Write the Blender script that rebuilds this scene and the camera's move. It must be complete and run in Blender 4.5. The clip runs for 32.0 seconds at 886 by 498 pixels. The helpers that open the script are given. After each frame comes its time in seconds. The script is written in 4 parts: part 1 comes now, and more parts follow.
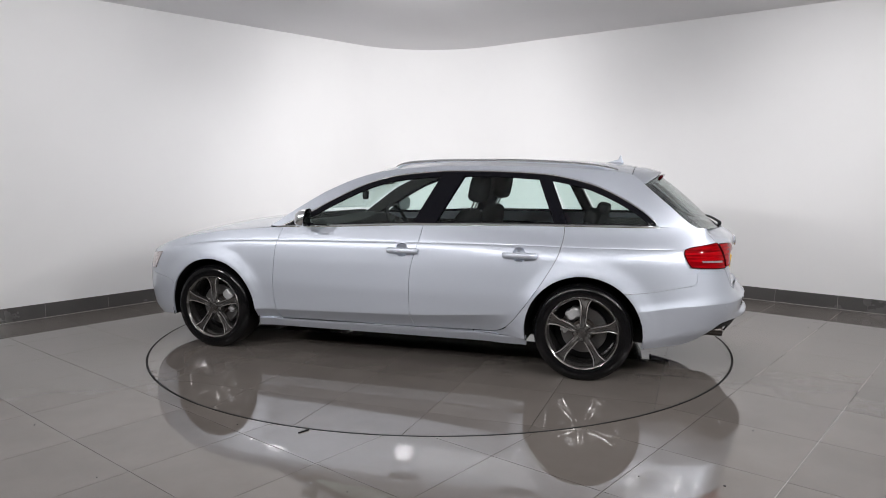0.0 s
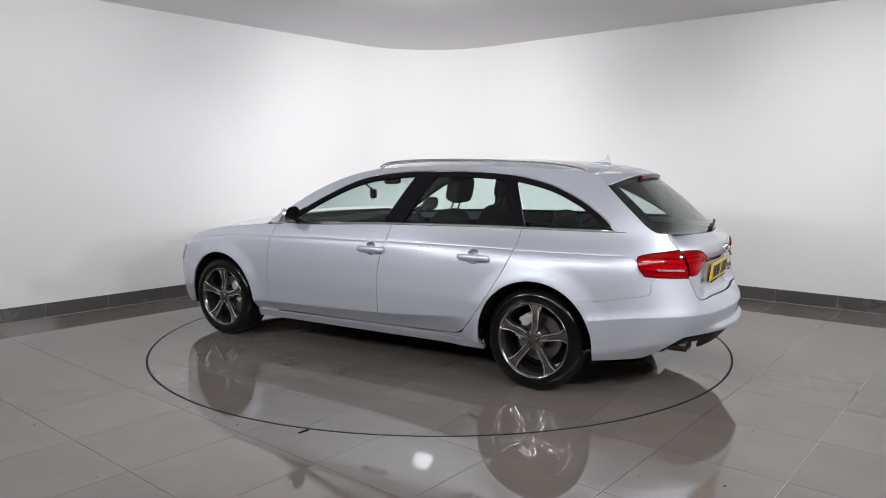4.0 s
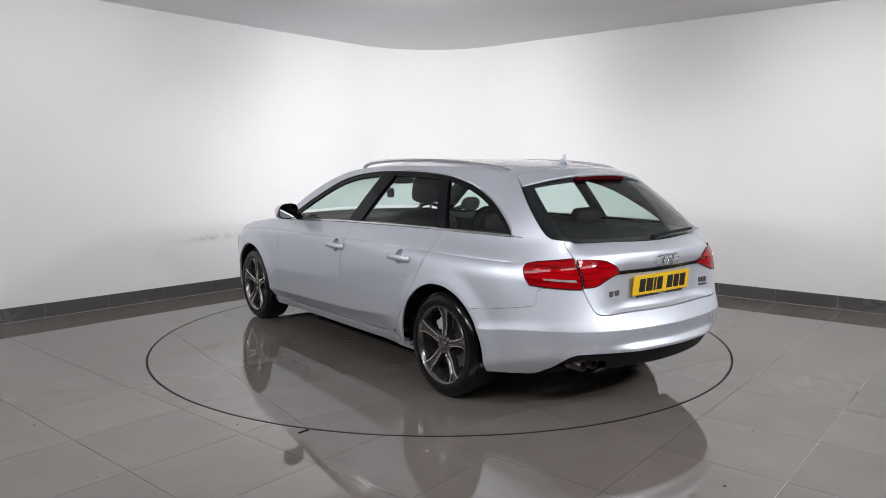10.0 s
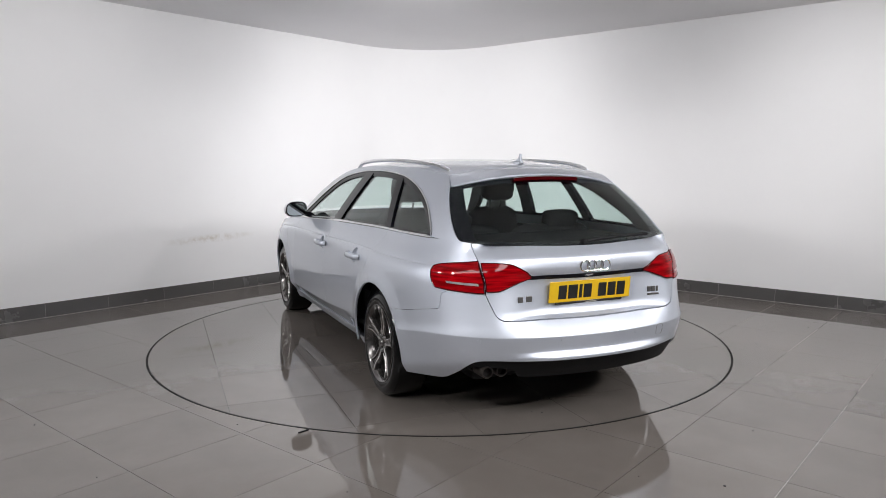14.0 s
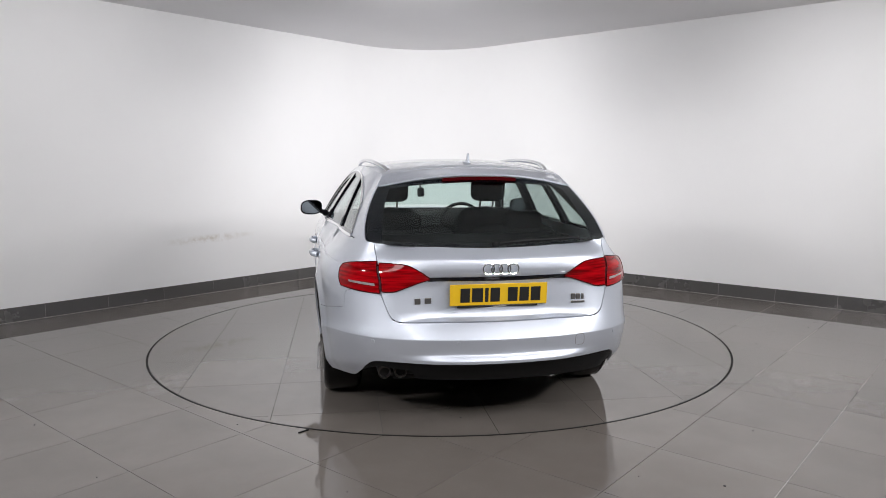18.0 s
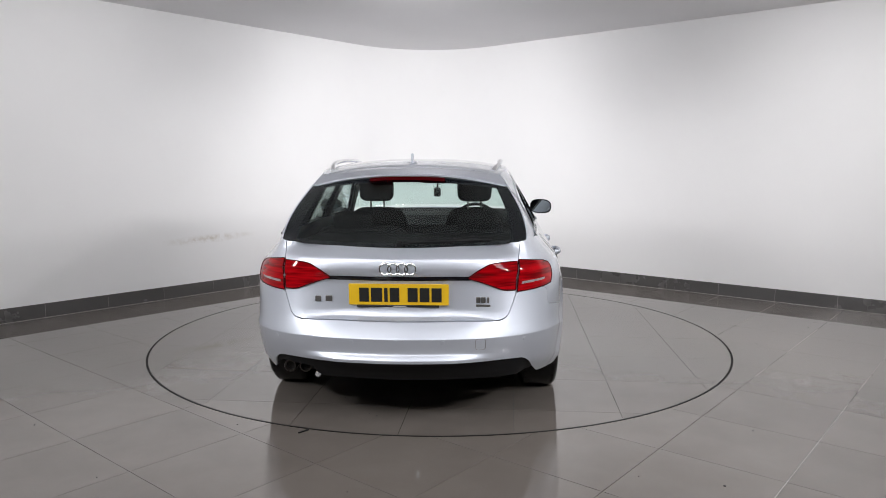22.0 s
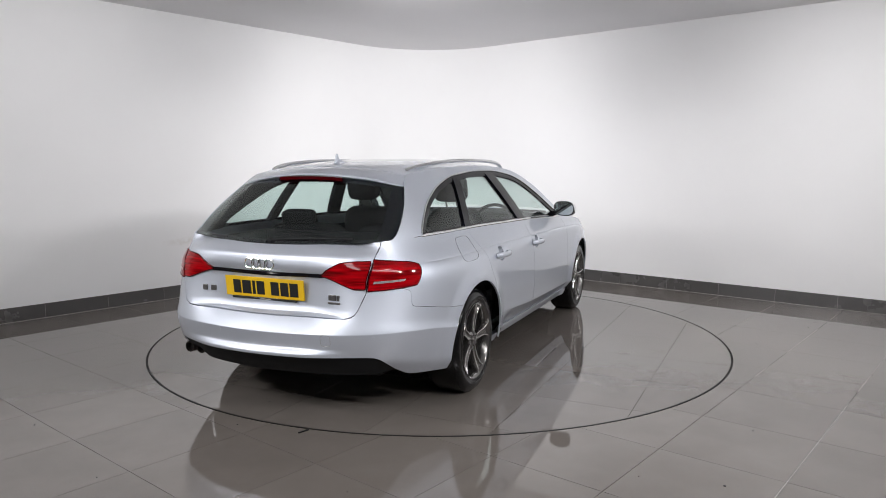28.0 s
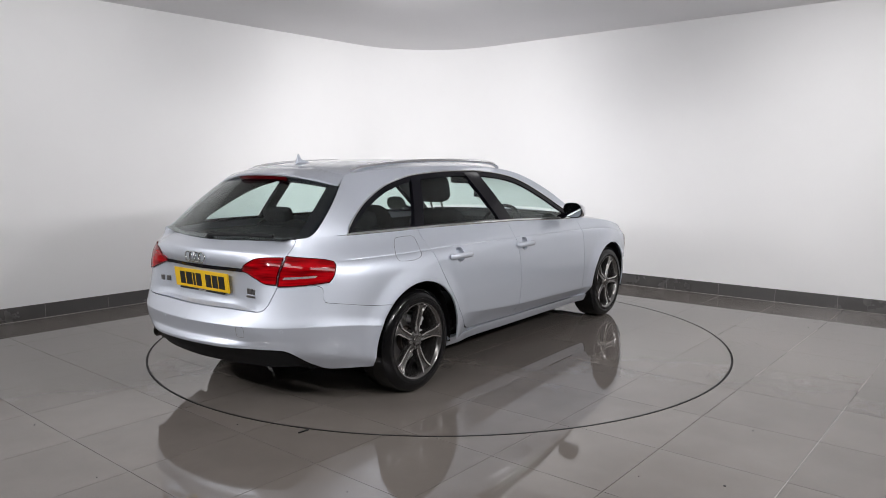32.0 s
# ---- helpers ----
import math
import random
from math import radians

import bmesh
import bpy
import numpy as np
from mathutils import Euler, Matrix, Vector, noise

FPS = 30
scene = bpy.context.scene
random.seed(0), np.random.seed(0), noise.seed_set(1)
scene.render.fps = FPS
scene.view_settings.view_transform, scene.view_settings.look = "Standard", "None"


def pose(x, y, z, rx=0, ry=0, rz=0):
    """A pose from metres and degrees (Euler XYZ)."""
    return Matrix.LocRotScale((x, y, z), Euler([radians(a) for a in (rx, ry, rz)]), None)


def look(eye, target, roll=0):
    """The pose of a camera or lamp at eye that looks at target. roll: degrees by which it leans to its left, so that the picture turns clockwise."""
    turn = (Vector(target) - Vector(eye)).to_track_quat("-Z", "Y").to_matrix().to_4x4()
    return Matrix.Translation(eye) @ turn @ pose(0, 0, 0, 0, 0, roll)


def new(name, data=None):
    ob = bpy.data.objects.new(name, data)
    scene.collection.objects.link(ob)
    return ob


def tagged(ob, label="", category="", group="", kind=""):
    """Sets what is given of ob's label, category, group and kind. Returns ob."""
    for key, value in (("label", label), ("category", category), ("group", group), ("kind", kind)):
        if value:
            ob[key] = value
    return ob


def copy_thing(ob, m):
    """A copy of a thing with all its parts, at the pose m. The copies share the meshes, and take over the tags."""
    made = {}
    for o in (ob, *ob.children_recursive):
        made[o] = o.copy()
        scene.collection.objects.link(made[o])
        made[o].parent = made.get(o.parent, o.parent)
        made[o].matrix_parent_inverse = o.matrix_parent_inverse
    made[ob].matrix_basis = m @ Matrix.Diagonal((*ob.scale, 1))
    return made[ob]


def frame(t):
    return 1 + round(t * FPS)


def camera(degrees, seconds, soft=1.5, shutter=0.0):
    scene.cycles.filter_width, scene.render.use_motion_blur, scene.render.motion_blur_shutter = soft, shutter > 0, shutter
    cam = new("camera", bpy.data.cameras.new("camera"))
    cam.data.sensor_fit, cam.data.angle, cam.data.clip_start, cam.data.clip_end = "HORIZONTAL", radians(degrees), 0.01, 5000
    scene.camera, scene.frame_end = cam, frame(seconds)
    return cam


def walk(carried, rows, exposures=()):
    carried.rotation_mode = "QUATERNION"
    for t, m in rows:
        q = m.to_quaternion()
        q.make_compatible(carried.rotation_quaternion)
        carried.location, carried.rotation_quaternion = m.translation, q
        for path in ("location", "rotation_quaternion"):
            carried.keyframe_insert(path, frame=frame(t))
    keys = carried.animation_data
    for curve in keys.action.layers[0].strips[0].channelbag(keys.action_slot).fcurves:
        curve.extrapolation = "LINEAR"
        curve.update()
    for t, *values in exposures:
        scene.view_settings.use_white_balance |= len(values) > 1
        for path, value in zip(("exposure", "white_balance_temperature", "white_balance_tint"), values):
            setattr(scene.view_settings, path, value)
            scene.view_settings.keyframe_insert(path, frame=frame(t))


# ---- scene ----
from mathutils import geometry

cam = camera(64.05, 32.0, soft=0.5)
EYE = pose(0.0, -5.811, 1.403, 83.198, 0, -0.2456)
walk(cam, [(0.0, EYE), (32.0, EYE)])

# ---------------------------------------------------------------- light
world = bpy.data.worlds.new("world")
scene.world = world
world.use_nodes = True
world.node_tree.nodes["Background"].inputs[0].default_value = (0.9, 0.95, 1.0, 1)
world.node_tree.nodes["Background"].inputs[1].default_value = 0.0
scene.view_settings.exposure = 0.0


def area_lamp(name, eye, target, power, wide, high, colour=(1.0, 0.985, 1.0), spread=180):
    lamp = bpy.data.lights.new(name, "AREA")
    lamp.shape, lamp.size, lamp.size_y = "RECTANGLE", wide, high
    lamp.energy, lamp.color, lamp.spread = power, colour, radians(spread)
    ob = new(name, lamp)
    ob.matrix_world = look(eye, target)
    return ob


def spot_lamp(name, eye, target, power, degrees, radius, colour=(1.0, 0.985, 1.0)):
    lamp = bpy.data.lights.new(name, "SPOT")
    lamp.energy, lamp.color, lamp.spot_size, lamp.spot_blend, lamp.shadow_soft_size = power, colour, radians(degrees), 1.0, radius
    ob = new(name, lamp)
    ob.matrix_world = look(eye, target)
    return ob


# ceiling spots: one bank on the rounded corner, one on each wall, small downlights over the floor, far rows at both sides
spot_lamp("corner_spot_light", (0.0, -0.7, 2.80), (-0.15, 4.0, 2.15), 98, 74, 0.10)
spot_lamp("corner_spot_light", (0.1, -0.7, 2.80), (-0.15, 4.0, 0.95), 188, 106, 0.10)
spot_lamp("corner_spot_light", (-0.15, 0.0, 2.86), (-0.25, 4.1, 0.10), 160, 100, 0.08)
spot_lamp("wall_spot_light", (-2.0, -1.1, 2.84), (-3.6, 0.7, 1.20), 124, 125, 0.45)
spot_lamp("wall_spot_light", (2.3, -1.1, 2.84), (4.1, 0.7, 0.55), 292, 124, 0.45)
for x, y, power in ((-1.9, 1.0, 30), (1.9, 1.0, 42), (-1.4, -4.4, 68), (1.6, -4.4, 138)):
    spot_lamp("ceiling_spot_light", (x, y, 2.86), (x * 0.9, y + 0.2, 0), power, 140, 0.25)
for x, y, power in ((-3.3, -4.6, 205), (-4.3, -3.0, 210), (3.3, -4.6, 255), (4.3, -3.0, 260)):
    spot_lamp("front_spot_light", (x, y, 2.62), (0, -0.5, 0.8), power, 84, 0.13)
# soft fill added overhead near the camera to brighten the car; no known fixture
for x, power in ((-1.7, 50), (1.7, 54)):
    area_lamp("front_fill_light", (x, -4.9, 2.88), (0.4 * x, -1.0, 0.75), power, 2.8, 0.9, spread=150)

# ---------------------------------------------------------------- materials


def material(name):
    m = bpy.data.materials.new(name)
    m.use_nodes = True
    return m, m.node_tree.nodes, m.node_tree.links, m.node_tree.nodes["Principled BSDF"]


def speckle(nodes, links, scale, detail=4.0, rough=0.6, coords="Object"):
    tc = nodes.new("ShaderNodeTexCoord")
    n = nodes.new("ShaderNodeTexNoise")
    n.inputs["Scale"].default_value, n.inputs["Detail"].default_value, n.inputs["Roughness"].default_value = scale, detail, rough
    links.new(tc.outputs[coords], n.inputs["Vector"])
    return n.outputs["Fac"]


def blend(nodes, links, fac, lo, hi, c0, c1):
    """Colour ramp from c0 at lo to c1 at hi."""
    r = nodes.new("ShaderNodeValToRGB")
    r.color_ramp.elements[0].position, r.color_ramp.elements[1].position = lo, hi
    r.color_ramp.elements[0].color, r.color_ramp.elements[1].color = (*c0, 1), (*c1, 1)
    links.new(fac, r.inputs["Fac"])
    return r.outputs["Color"]


def relief(nodes, links, fac, strength, distance, target):
    b = nodes.new("ShaderNodeBump")
    b.inputs["Strength"].default_value, b.inputs["Distance"].default_value = strength, distance
    links.new(fac, b.inputs["Height"])
    links.new(b.outputs["Normal"], target)


def simple(name, colour, rough=0.5, metal=0.0, vary=0.12, scale=30.0, bump=0.0, coat=0.0, spec=0.5):
    """A surface with a little variation of colour and gloss at two scales."""
    m, nodes, links, p = material(name)
    fine, wide = speckle(nodes, links, scale * 8), speckle(nodes, links, scale * 0.25)
    mx = nodes.new("ShaderNodeMath")
    mx.operation, mx.inputs[1].default_value = "MULTIPLY_ADD", 0.5
    half = nodes.new("ShaderNodeMath")
    half.operation, half.inputs[1].default_value = "MULTIPLY", 0.5
    links.new(wide, half.inputs[0])
    links.new(fine, mx.inputs[0])
    links.new(half.outputs[0], mx.inputs[2])
    lo, hi = [c * (1 - vary) for c in colour], [min(1, c * (1 + vary)) for c in colour]
    links.new(blend(nodes, links, mx.outputs[0], 0.3, 0.7, lo, hi), p.inputs["Base Color"])
    rr = nodes.new("ShaderNodeMapRange")
    rr.inputs["To Min"].default_value, rr.inputs["To Max"].default_value = rough * 0.85, min(1, rough * 1.15)
    links.new(wide, rr.inputs["Value"])
    links.new(rr.outputs[0], p.inputs["Roughness"])
    p.inputs["Metallic"].default_value, p.inputs["Coat Weight"].default_value = metal, coat
    p.inputs["Specular IOR Level"].default_value, p.inputs["Coat Roughness"].default_value = spec, 0.03
    if bump:
        relief(nodes, links, fine, bump, 0.002, p.inputs["Normal"])
    return m


def car_paint():
    m, nodes, links, p = material("silver_paint")
    flake = speckle(nodes, links, 1400, 1.0)
    links.new(blend(nodes, links, flake, 0.35, 0.7, (0.513, 0.547, 0.612), (0.660, 0.699, 0.770)), p.inputs["Base Color"])
    p.inputs["Metallic"].default_value, p.inputs["Roughness"].default_value = 0.76, 0.50
    p.inputs["Coat Weight"].default_value, p.inputs["Coat Roughness"].default_value = 1.0, 0.02
    p.inputs["Coat IOR"].default_value = 1.46
    return m


def glass(name, tint):
    """A clear pane: tinted for what is seen through it, glossier towards grazing sight."""
    m, nodes, links, p = material(name)
    nodes.remove(p)
    t, g, f, mx = (nodes.new(k) for k in ("ShaderNodeBsdfTransparent", "ShaderNodeBsdfGlossy", "ShaderNodeLayerWeight", "ShaderNodeMixShader"))
    t.inputs["Color"].default_value = (*tint, 1)
    g.inputs["Roughness"].default_value = 0.01
    f.inputs["Blend"].default_value = 0.5
    up, sc = nodes.new("ShaderNodeMath"), nodes.new("ShaderNodeMath")
    up.operation, up.inputs[1].default_value = "POWER", 5.0
    sc.operation, sc.inputs[1].default_value, sc.inputs[2].default_value = "MULTIPLY_ADD", 0.9, 0.035
    for a, b in ((f.outputs["Facing"], up.inputs[0]), (up.outputs[0], sc.inputs[0]), (sc.outputs[0], mx.inputs[0]), (t.outputs[0], mx.inputs[1]), (g.outputs[0], mx.inputs[2]), (mx.outputs[0], nodes["Material Output"].inputs[0])):
        links.new(a, b)
    return m


def lamp_red():
    """Red lens over a cut reflector: bands and facets of lighter and darker red."""
    m, nodes, links, p = material("red_lens")
    tc, mp, cells = nodes.new("ShaderNodeTexCoord"), nodes.new("ShaderNodeMapping"), nodes.new("ShaderNodeTexNoise")
    mp.inputs["Scale"].default_value = (5, 5, 75)
    cells.inputs["Scale"].default_value, cells.inputs["Detail"].default_value = 1.0, 2.0
    links.new(tc.outputs["Object"], mp.inputs["Vector"])
    links.new(mp.outputs[0], cells.inputs["Vector"])
    links.new(blend(nodes, links, cells.outputs["Fac"], 0.34, 0.66, (0.115, 0.0005, 0.0015), (0.35, 0.0018, 0.005)), p.inputs["Base Color"])
    p.inputs["Roughness"].default_value, p.inputs["Specular IOR Level"].default_value = 0.05, 0.28
    return m


def tile_stone(name, low, high, rough):
    """Polished porcelain: soft clouds, fine grain, a slight shade of its own for each tile."""
    m, nodes, links, p = material(name)
    info = nodes.new("ShaderNodeObjectInfo")
    cloud, grain = speckle(nodes, links, 2.2, 6), speckle(nodes, links, 160, 3)
    a = nodes.new("ShaderNodeMath")
    a.operation, a.inputs[1].default_value = "MULTIPLY_ADD", 0.18
    links.new(info.outputs["Random"], a.inputs[0])
    b = nodes.new("ShaderNodeMath")
    b.operation, b.inputs[1].default_value, b.inputs[2].default_value = "MULTIPLY_ADD", 0.34, 0.13
    links.new(grain, b.inputs[0])
    c = nodes.new("ShaderNodeMath")
    c.operation, c.inputs[1].default_value = "MULTIPLY_ADD", 0.45
    links.new(cloud, c.inputs[0])
    links.new(b.outputs[0], c.inputs[2])
    links.new(c.outputs[0], a.inputs[2])
    links.new(blend(nodes, links, a.outputs[0], 0.3, 0.85, low, high), p.inputs["Base Color"])
    rr = nodes.new("ShaderNodeMapRange")
    rr.inputs["To Min"].default_value, rr.inputs["To Max"].default_value = rough * 0.7, rough * 1.4
    p.inputs["Specular IOR Level"].default_value = 0.9
    links.new(cloud, rr.inputs["Value"])
    links.new(rr.outputs[0], p.inputs["Roughness"])
    return m


def wall_paint(name, colour, stain):
    m, nodes, links, p = material(name)
    fine, wide = speckle(nodes, links, 90, 4), speckle(nodes, links, 0.9, 5)
    links.new(blend(nodes, links, wide, 0.35, 0.7, stain, colour), p.inputs["Base Color"])
    p.inputs["Roughness"].default_value = 0.75
    relief(nodes, links, fine, 0.08, 0.002, p.inputs["Normal"])
    return m


def stained_wall():
    """The white wall paint with a brown scuff mark along the left wall."""
    m = wall_paint("white_wall_paint", (0.82, 0.82, 0.82), (0.80, 0.80, 0.80))
    nodes, links = m.node_tree.nodes, m.node_tree.links
    p = nodes["Principled BSDF"]
    base = p.inputs["Base Color"].links[0].from_socket
    tc, mp, grad, mul, mix = (nodes.new(k) for k in ("ShaderNodeTexCoord", "ShaderNodeMapping", "ShaderNodeTexGradient", "ShaderNodeMath", "ShaderNodeMix"))
    mp.vector_type = "TEXTURE"
    mp.inputs["Location"].default_value, mp.inputs["Rotation"].default_value, mp.inputs["Scale"].default_value = (-2.52, 1.92, 0.60), (0, radians(-1.5), radians(48.7)), (0.62, 0.5, 0.055)
    grad.gradient_type = "SPHERICAL"
    links.new(tc.outputs["Object"], mp.inputs["Vector"])
    links.new(mp.outputs[0], grad.inputs["Vector"])
    patch = blend(nodes, links, speckle(nodes, links, 14, 6, 0.7), 0.42, 0.62, (0, 0, 0), (1, 1, 1))
    mul.operation = "MULTIPLY"
    links.new(grad.outputs["Fac"], mul.inputs[0])
    links.new(patch, mul.inputs[1])
    mix.data_type = "RGBA"
    ramp = nodes.new("ShaderNodeMath")
    ramp.operation, ramp.inputs[1].default_value, ramp.use_clamp = "MULTIPLY", 0.75, True
    links.new(mul.outputs[0], ramp.inputs[0])
    links.new(ramp.outputs[0], mix.inputs["Factor"])
    links.new(base, mix.inputs[6])
    mix.inputs[7].default_value = (0.52, 0.47, 0.40, 1)
    links.new(mix.outputs[2], p.inputs["Base Color"])
    return m


PAINT = car_paint()
WALL = stained_wall()
CEIL = wall_paint("ceiling_paint", (0.77, 0.76, 0.77), (0.75, 0.74, 0.75))
TILE = tile_stone("floor_porcelain", (0.0955, 0.0840, 0.0755), (0.169, 0.151, 0.137), 0.030)
SKIRT = tile_stone("skirting_porcelain", (0.075, 0.072, 0.07), (0.10, 0.097, 0.094), 0.25)
GROUT = simple("grout", (0.045, 0.042, 0.040), 0.8)
GROUT_PALE = simple("pale_grout", (0.36, 0.345, 0.325), 0.8)
RUBBER = simple("black_rubber", (0.005, 0.005, 0.0055), 0.6, bump=0.1, spec=0.2)
TYRE = simple("tyre_rubber", (0.004, 0.004, 0.0044), 0.17, bump=0.04, scale=20, spec=0.28)
PLASTIC = simple("black_plastic", (0.006, 0.0063, 0.007), 0.55, spec=0.16, bump=0.1, scale=60)
GLOSS_BLACK = simple("gloss_black", (0.005, 0.005, 0.0075), 0.10, spec=0.22)
TRIM = simple("cabin_trim", (0.010, 0.0105, 0.0115), 0.7, bump=0.08, scale=60, spec=0.15)
CLOTH = simple("seat_cloth", (0.012, 0.0125, 0.0135), 0.9, vary=0.2, scale=14, spec=0.1)
HEADLINING = simple("grey_headlining", (0.045, 0.045, 0.045), 0.9, scale=80, spec=0.2)
CHROME = simple("chrome", (0.78, 0.79, 0.80), 0.12, 1.0, 0.04)
ALLOY = simple("gunmetal_alloy", (0.165, 0.158, 0.154), 0.22, 0.9, 0.08, coat=0.6)
POLISHED = simple("machined_alloy", (0.78, 0.77, 0.76), 0.20, 0.95, 0.06)
SATIN = simple("satin_aluminium", (0.80, 0.81, 0.83), 0.24, 1.0, 0.05)
STEEL = simple("brake_steel", (0.20, 0.195, 0.19), 0.4, 0.9, 0.2)
CALIPER = simple("caliper_casting", (0.46, 0.46, 0.46), 0.38, 0.5, 0.35)
PIPE = simple("tailpipe_steel", (0.07, 0.062, 0.057), 0.32, 0.9, 0.25)
BORE_DARK = simple("dark_bore", (0.014, 0.013, 0.012), 0.6, 0.0, 0.3, spec=0.2)
RUST = simple("hub_steel", (0.07, 0.058, 0.05), 0.6, 0.6, 0.3)
GLASS = glass("green_tinted_glass", (0.925, 0.980, 0.965))
CLEAR = simple("clear_lens", (0.50, 0.44, 0.44), 0.12, 0.5, vary=0.7, scale=70, coat=1.0)
GLASS_DARK = glass("dark_tinted_glass", (0.892, 0.948, 0.932))
RED = lamp_red()
RED_DARK = simple("dark_red_lens", (0.05, 0.0008, 0.002), 0.12, spec=0.25)
YELLOW = simple("yellow_plate", (0.66, 0.41, 0.012), 0.35, vary=0.03, coat=0.3)
INK = simple("black_print", (0.012, 0.012, 0.012), 0.4)
MIRROR = simple("mirror_glass", (0.20, 0.215, 0.22), 0.02, 1.0, 0.01)

# ---------------------------------------------------------------- mesh helpers


def part(name, geo, mat, parent=None, label="", thick=0.0, bevel=0.0, angle=40, out=None):
    """Links (verts, faces) as one mesh object under parent. thick: solidified inwards. out: a point inside, to turn an open sheet outwards."""
    me = bpy.data.meshes.new(name)
    me.from_pydata([tuple(float(c) for c in v) for v in geo[0]], [], geo[1])
    me.validate()
    bm = bmesh.new()
    bm.from_mesh(me)
    bmesh.ops.remove_doubles(bm, verts=bm.verts, dist=0.00005)
    if out is None:
        bmesh.ops.recalc_face_normals(bm, faces=bm.faces)
    else:
        bm.normal_update()
        lean = sum((f.calc_center_median() - Vector(out)).dot(f.normal) * f.calc_area() for f in bm.faces)
        if lean < 0:
            bmesh.ops.reverse_faces(bm, faces=bm.faces)
    bm.to_mesh(me)
    rim = [e.index for e in bm.edges if e.is_boundary] if thick else []
    bm.free()
    me.materials.append(mat)
    me.shade_smooth()
    me.set_sharp_from_angle(angle=radians(angle))
    for i in rim:
        me.edges[i].use_edge_sharp = True
    ob = new(name, me)
    if parent:
        ob.parent = parent
    if thick:
        s = ob.modifiers.new("thickness", "SOLIDIFY")
        s.thickness, s.offset = thick, -1
    if bevel:
        b = ob.modifiers.new("edges", "BEVEL")
        b.width, b.segments, b.limit_method, b.angle_limit = bevel, 2, "ANGLE", radians(35)
    ob.visible_shadow = mat not in (GLASS, GLASS_DARK)
    return tagged(ob, label)


def join(*geos):
    vs, fs = [], []
    for v, f in geos:
        n = len(vs)
        vs += [tuple(p) for p in v]
        fs += [tuple(i + n for i in q) for q in f]
    return vs, fs


def moved(geo, m):
    return [tuple(m @ Vector(v)) for v in geo[0]], geo[1]


def flipped(geo):
    """The mirror image across the car's middle."""
    return [(v[0], -v[1], v[2]) for v in geo[0]], [tuple(reversed(f)) for f in geo[1]]


def sheet(grid, close=False):
    """Quads over rows of points; close joins the last row's column ends."""
    nv, nu = len(grid), len(grid[0])
    vs = [tuple(p) for row in grid for p in row]
    fs = []
    for j in range(nv - 1):
        for i in range(nu if close else nu - 1):
            k = (i + 1) % nu
            fs.append((j * nu + i, j * nu + k, (j + 1) * nu + k, (j + 1) * nu + i))
    return vs, fs


def box(x0, x1, y0, y1, z0, z1):
    vs = [(x, y, z) for z in (z0, z1) for y in (y0, y1) for x in (x0, x1)]
    return vs, [(0, 2, 3, 1), (4, 5, 7, 6), (0, 1, 5, 4), (2, 6, 7, 3), (0, 4, 6, 2), (1, 3, 7, 5)]


def lathe(profile, n=48, cap=False):
    """Turns (radius, height) rows round the y axis (height along y)."""
    grid = [[(r * math.cos(2 * math.pi * i / n), h, r * math.sin(2 * math.pi * i / n)) for i in range(n)] for r, h in profile]
    vs, fs = sheet(grid, True)
    if cap:
        fs += [tuple(range(n)), tuple((len(profile) - 1) * n + i for i in range(n))]
    return vs, fs


def prism(outline, z0, z1):
    """An upright prism over a plan outline."""
    n = len(outline)
    vs = [(x, y, z0) for x, y in outline] + [(x, y, z1) for x, y in outline]
    return vs, [tuple(reversed(range(n))), tuple(range(n, 2 * n))] + [(i, (i + 1) % n, n + (i + 1) % n, n + i) for i in range(n)]


def crv(pts, n=24):
    """A smooth curve through points (centripetal in look, Catmull-Rom in form)."""
    p = np.array(pts, float)
    if len(p) == 2:
        return p[0] + (p[1] - p[0]) * np.linspace(0, 1, n)[:, None]
    q = np.vstack([2 * p[0] - p[1], p, 2 * p[-1] - p[-2]])
    out = []
    for i in range(1, len(q) - 2):
        t = np.linspace(0, 1, n, endpoint=False)[:, None]
        a, b, c, d = q[i - 1], q[i], q[i + 1], q[i + 2]
        out.append(0.5 * (2 * b + (c - a) * t + (2 * a - 5 * b + 4 * c - d) * t * t + (3 * b - a - 3 * c + d) * t ** 3))
    return np.vstack(out + [p[-1:]])


def even(curve, n, lo=0.0, hi=1.0):
    """n points evenly along a dense curve, from the share lo to the share hi of its length."""
    c = np.array(curve, float)
    d = np.r_[0, np.cumsum(np.linalg.norm(np.diff(c, axis=0), axis=1))]
    t = np.linspace(lo, hi, n) * d[-1]
    return np.stack([np.interp(t, d, c[:, k]) for k in range(c.shape[1])], -1), d[-1]


def tube(path, radius, n=10, flat=1.0, cap=True, up=(0, 0, 1)):
    """A tube along points; flat squeezes it across the up direction."""
    p = np.array(path, float)
    t = np.gradient(p, axis=0)
    t /= np.linalg.norm(t, axis=1)[:, None]
    grid = []
    for i in range(len(p)):
        a = np.cross(np.array(up, float), t[i])
        a /= max(1e-9, np.linalg.norm(a))
        b = np.cross(t[i], a)
        r = radius[i] if hasattr(radius, "__len__") else radius
        grid.append([p[i] + r * (math.cos(w) * a * flat + math.sin(w) * b) for w in np.arange(n) * 2 * math.pi / n])
    vs, fs = sheet(grid, True)
    if cap:
        fs += [tuple(range(n)), tuple((len(p) - 1) * n + i for i in range(n))]
    return vs, fs


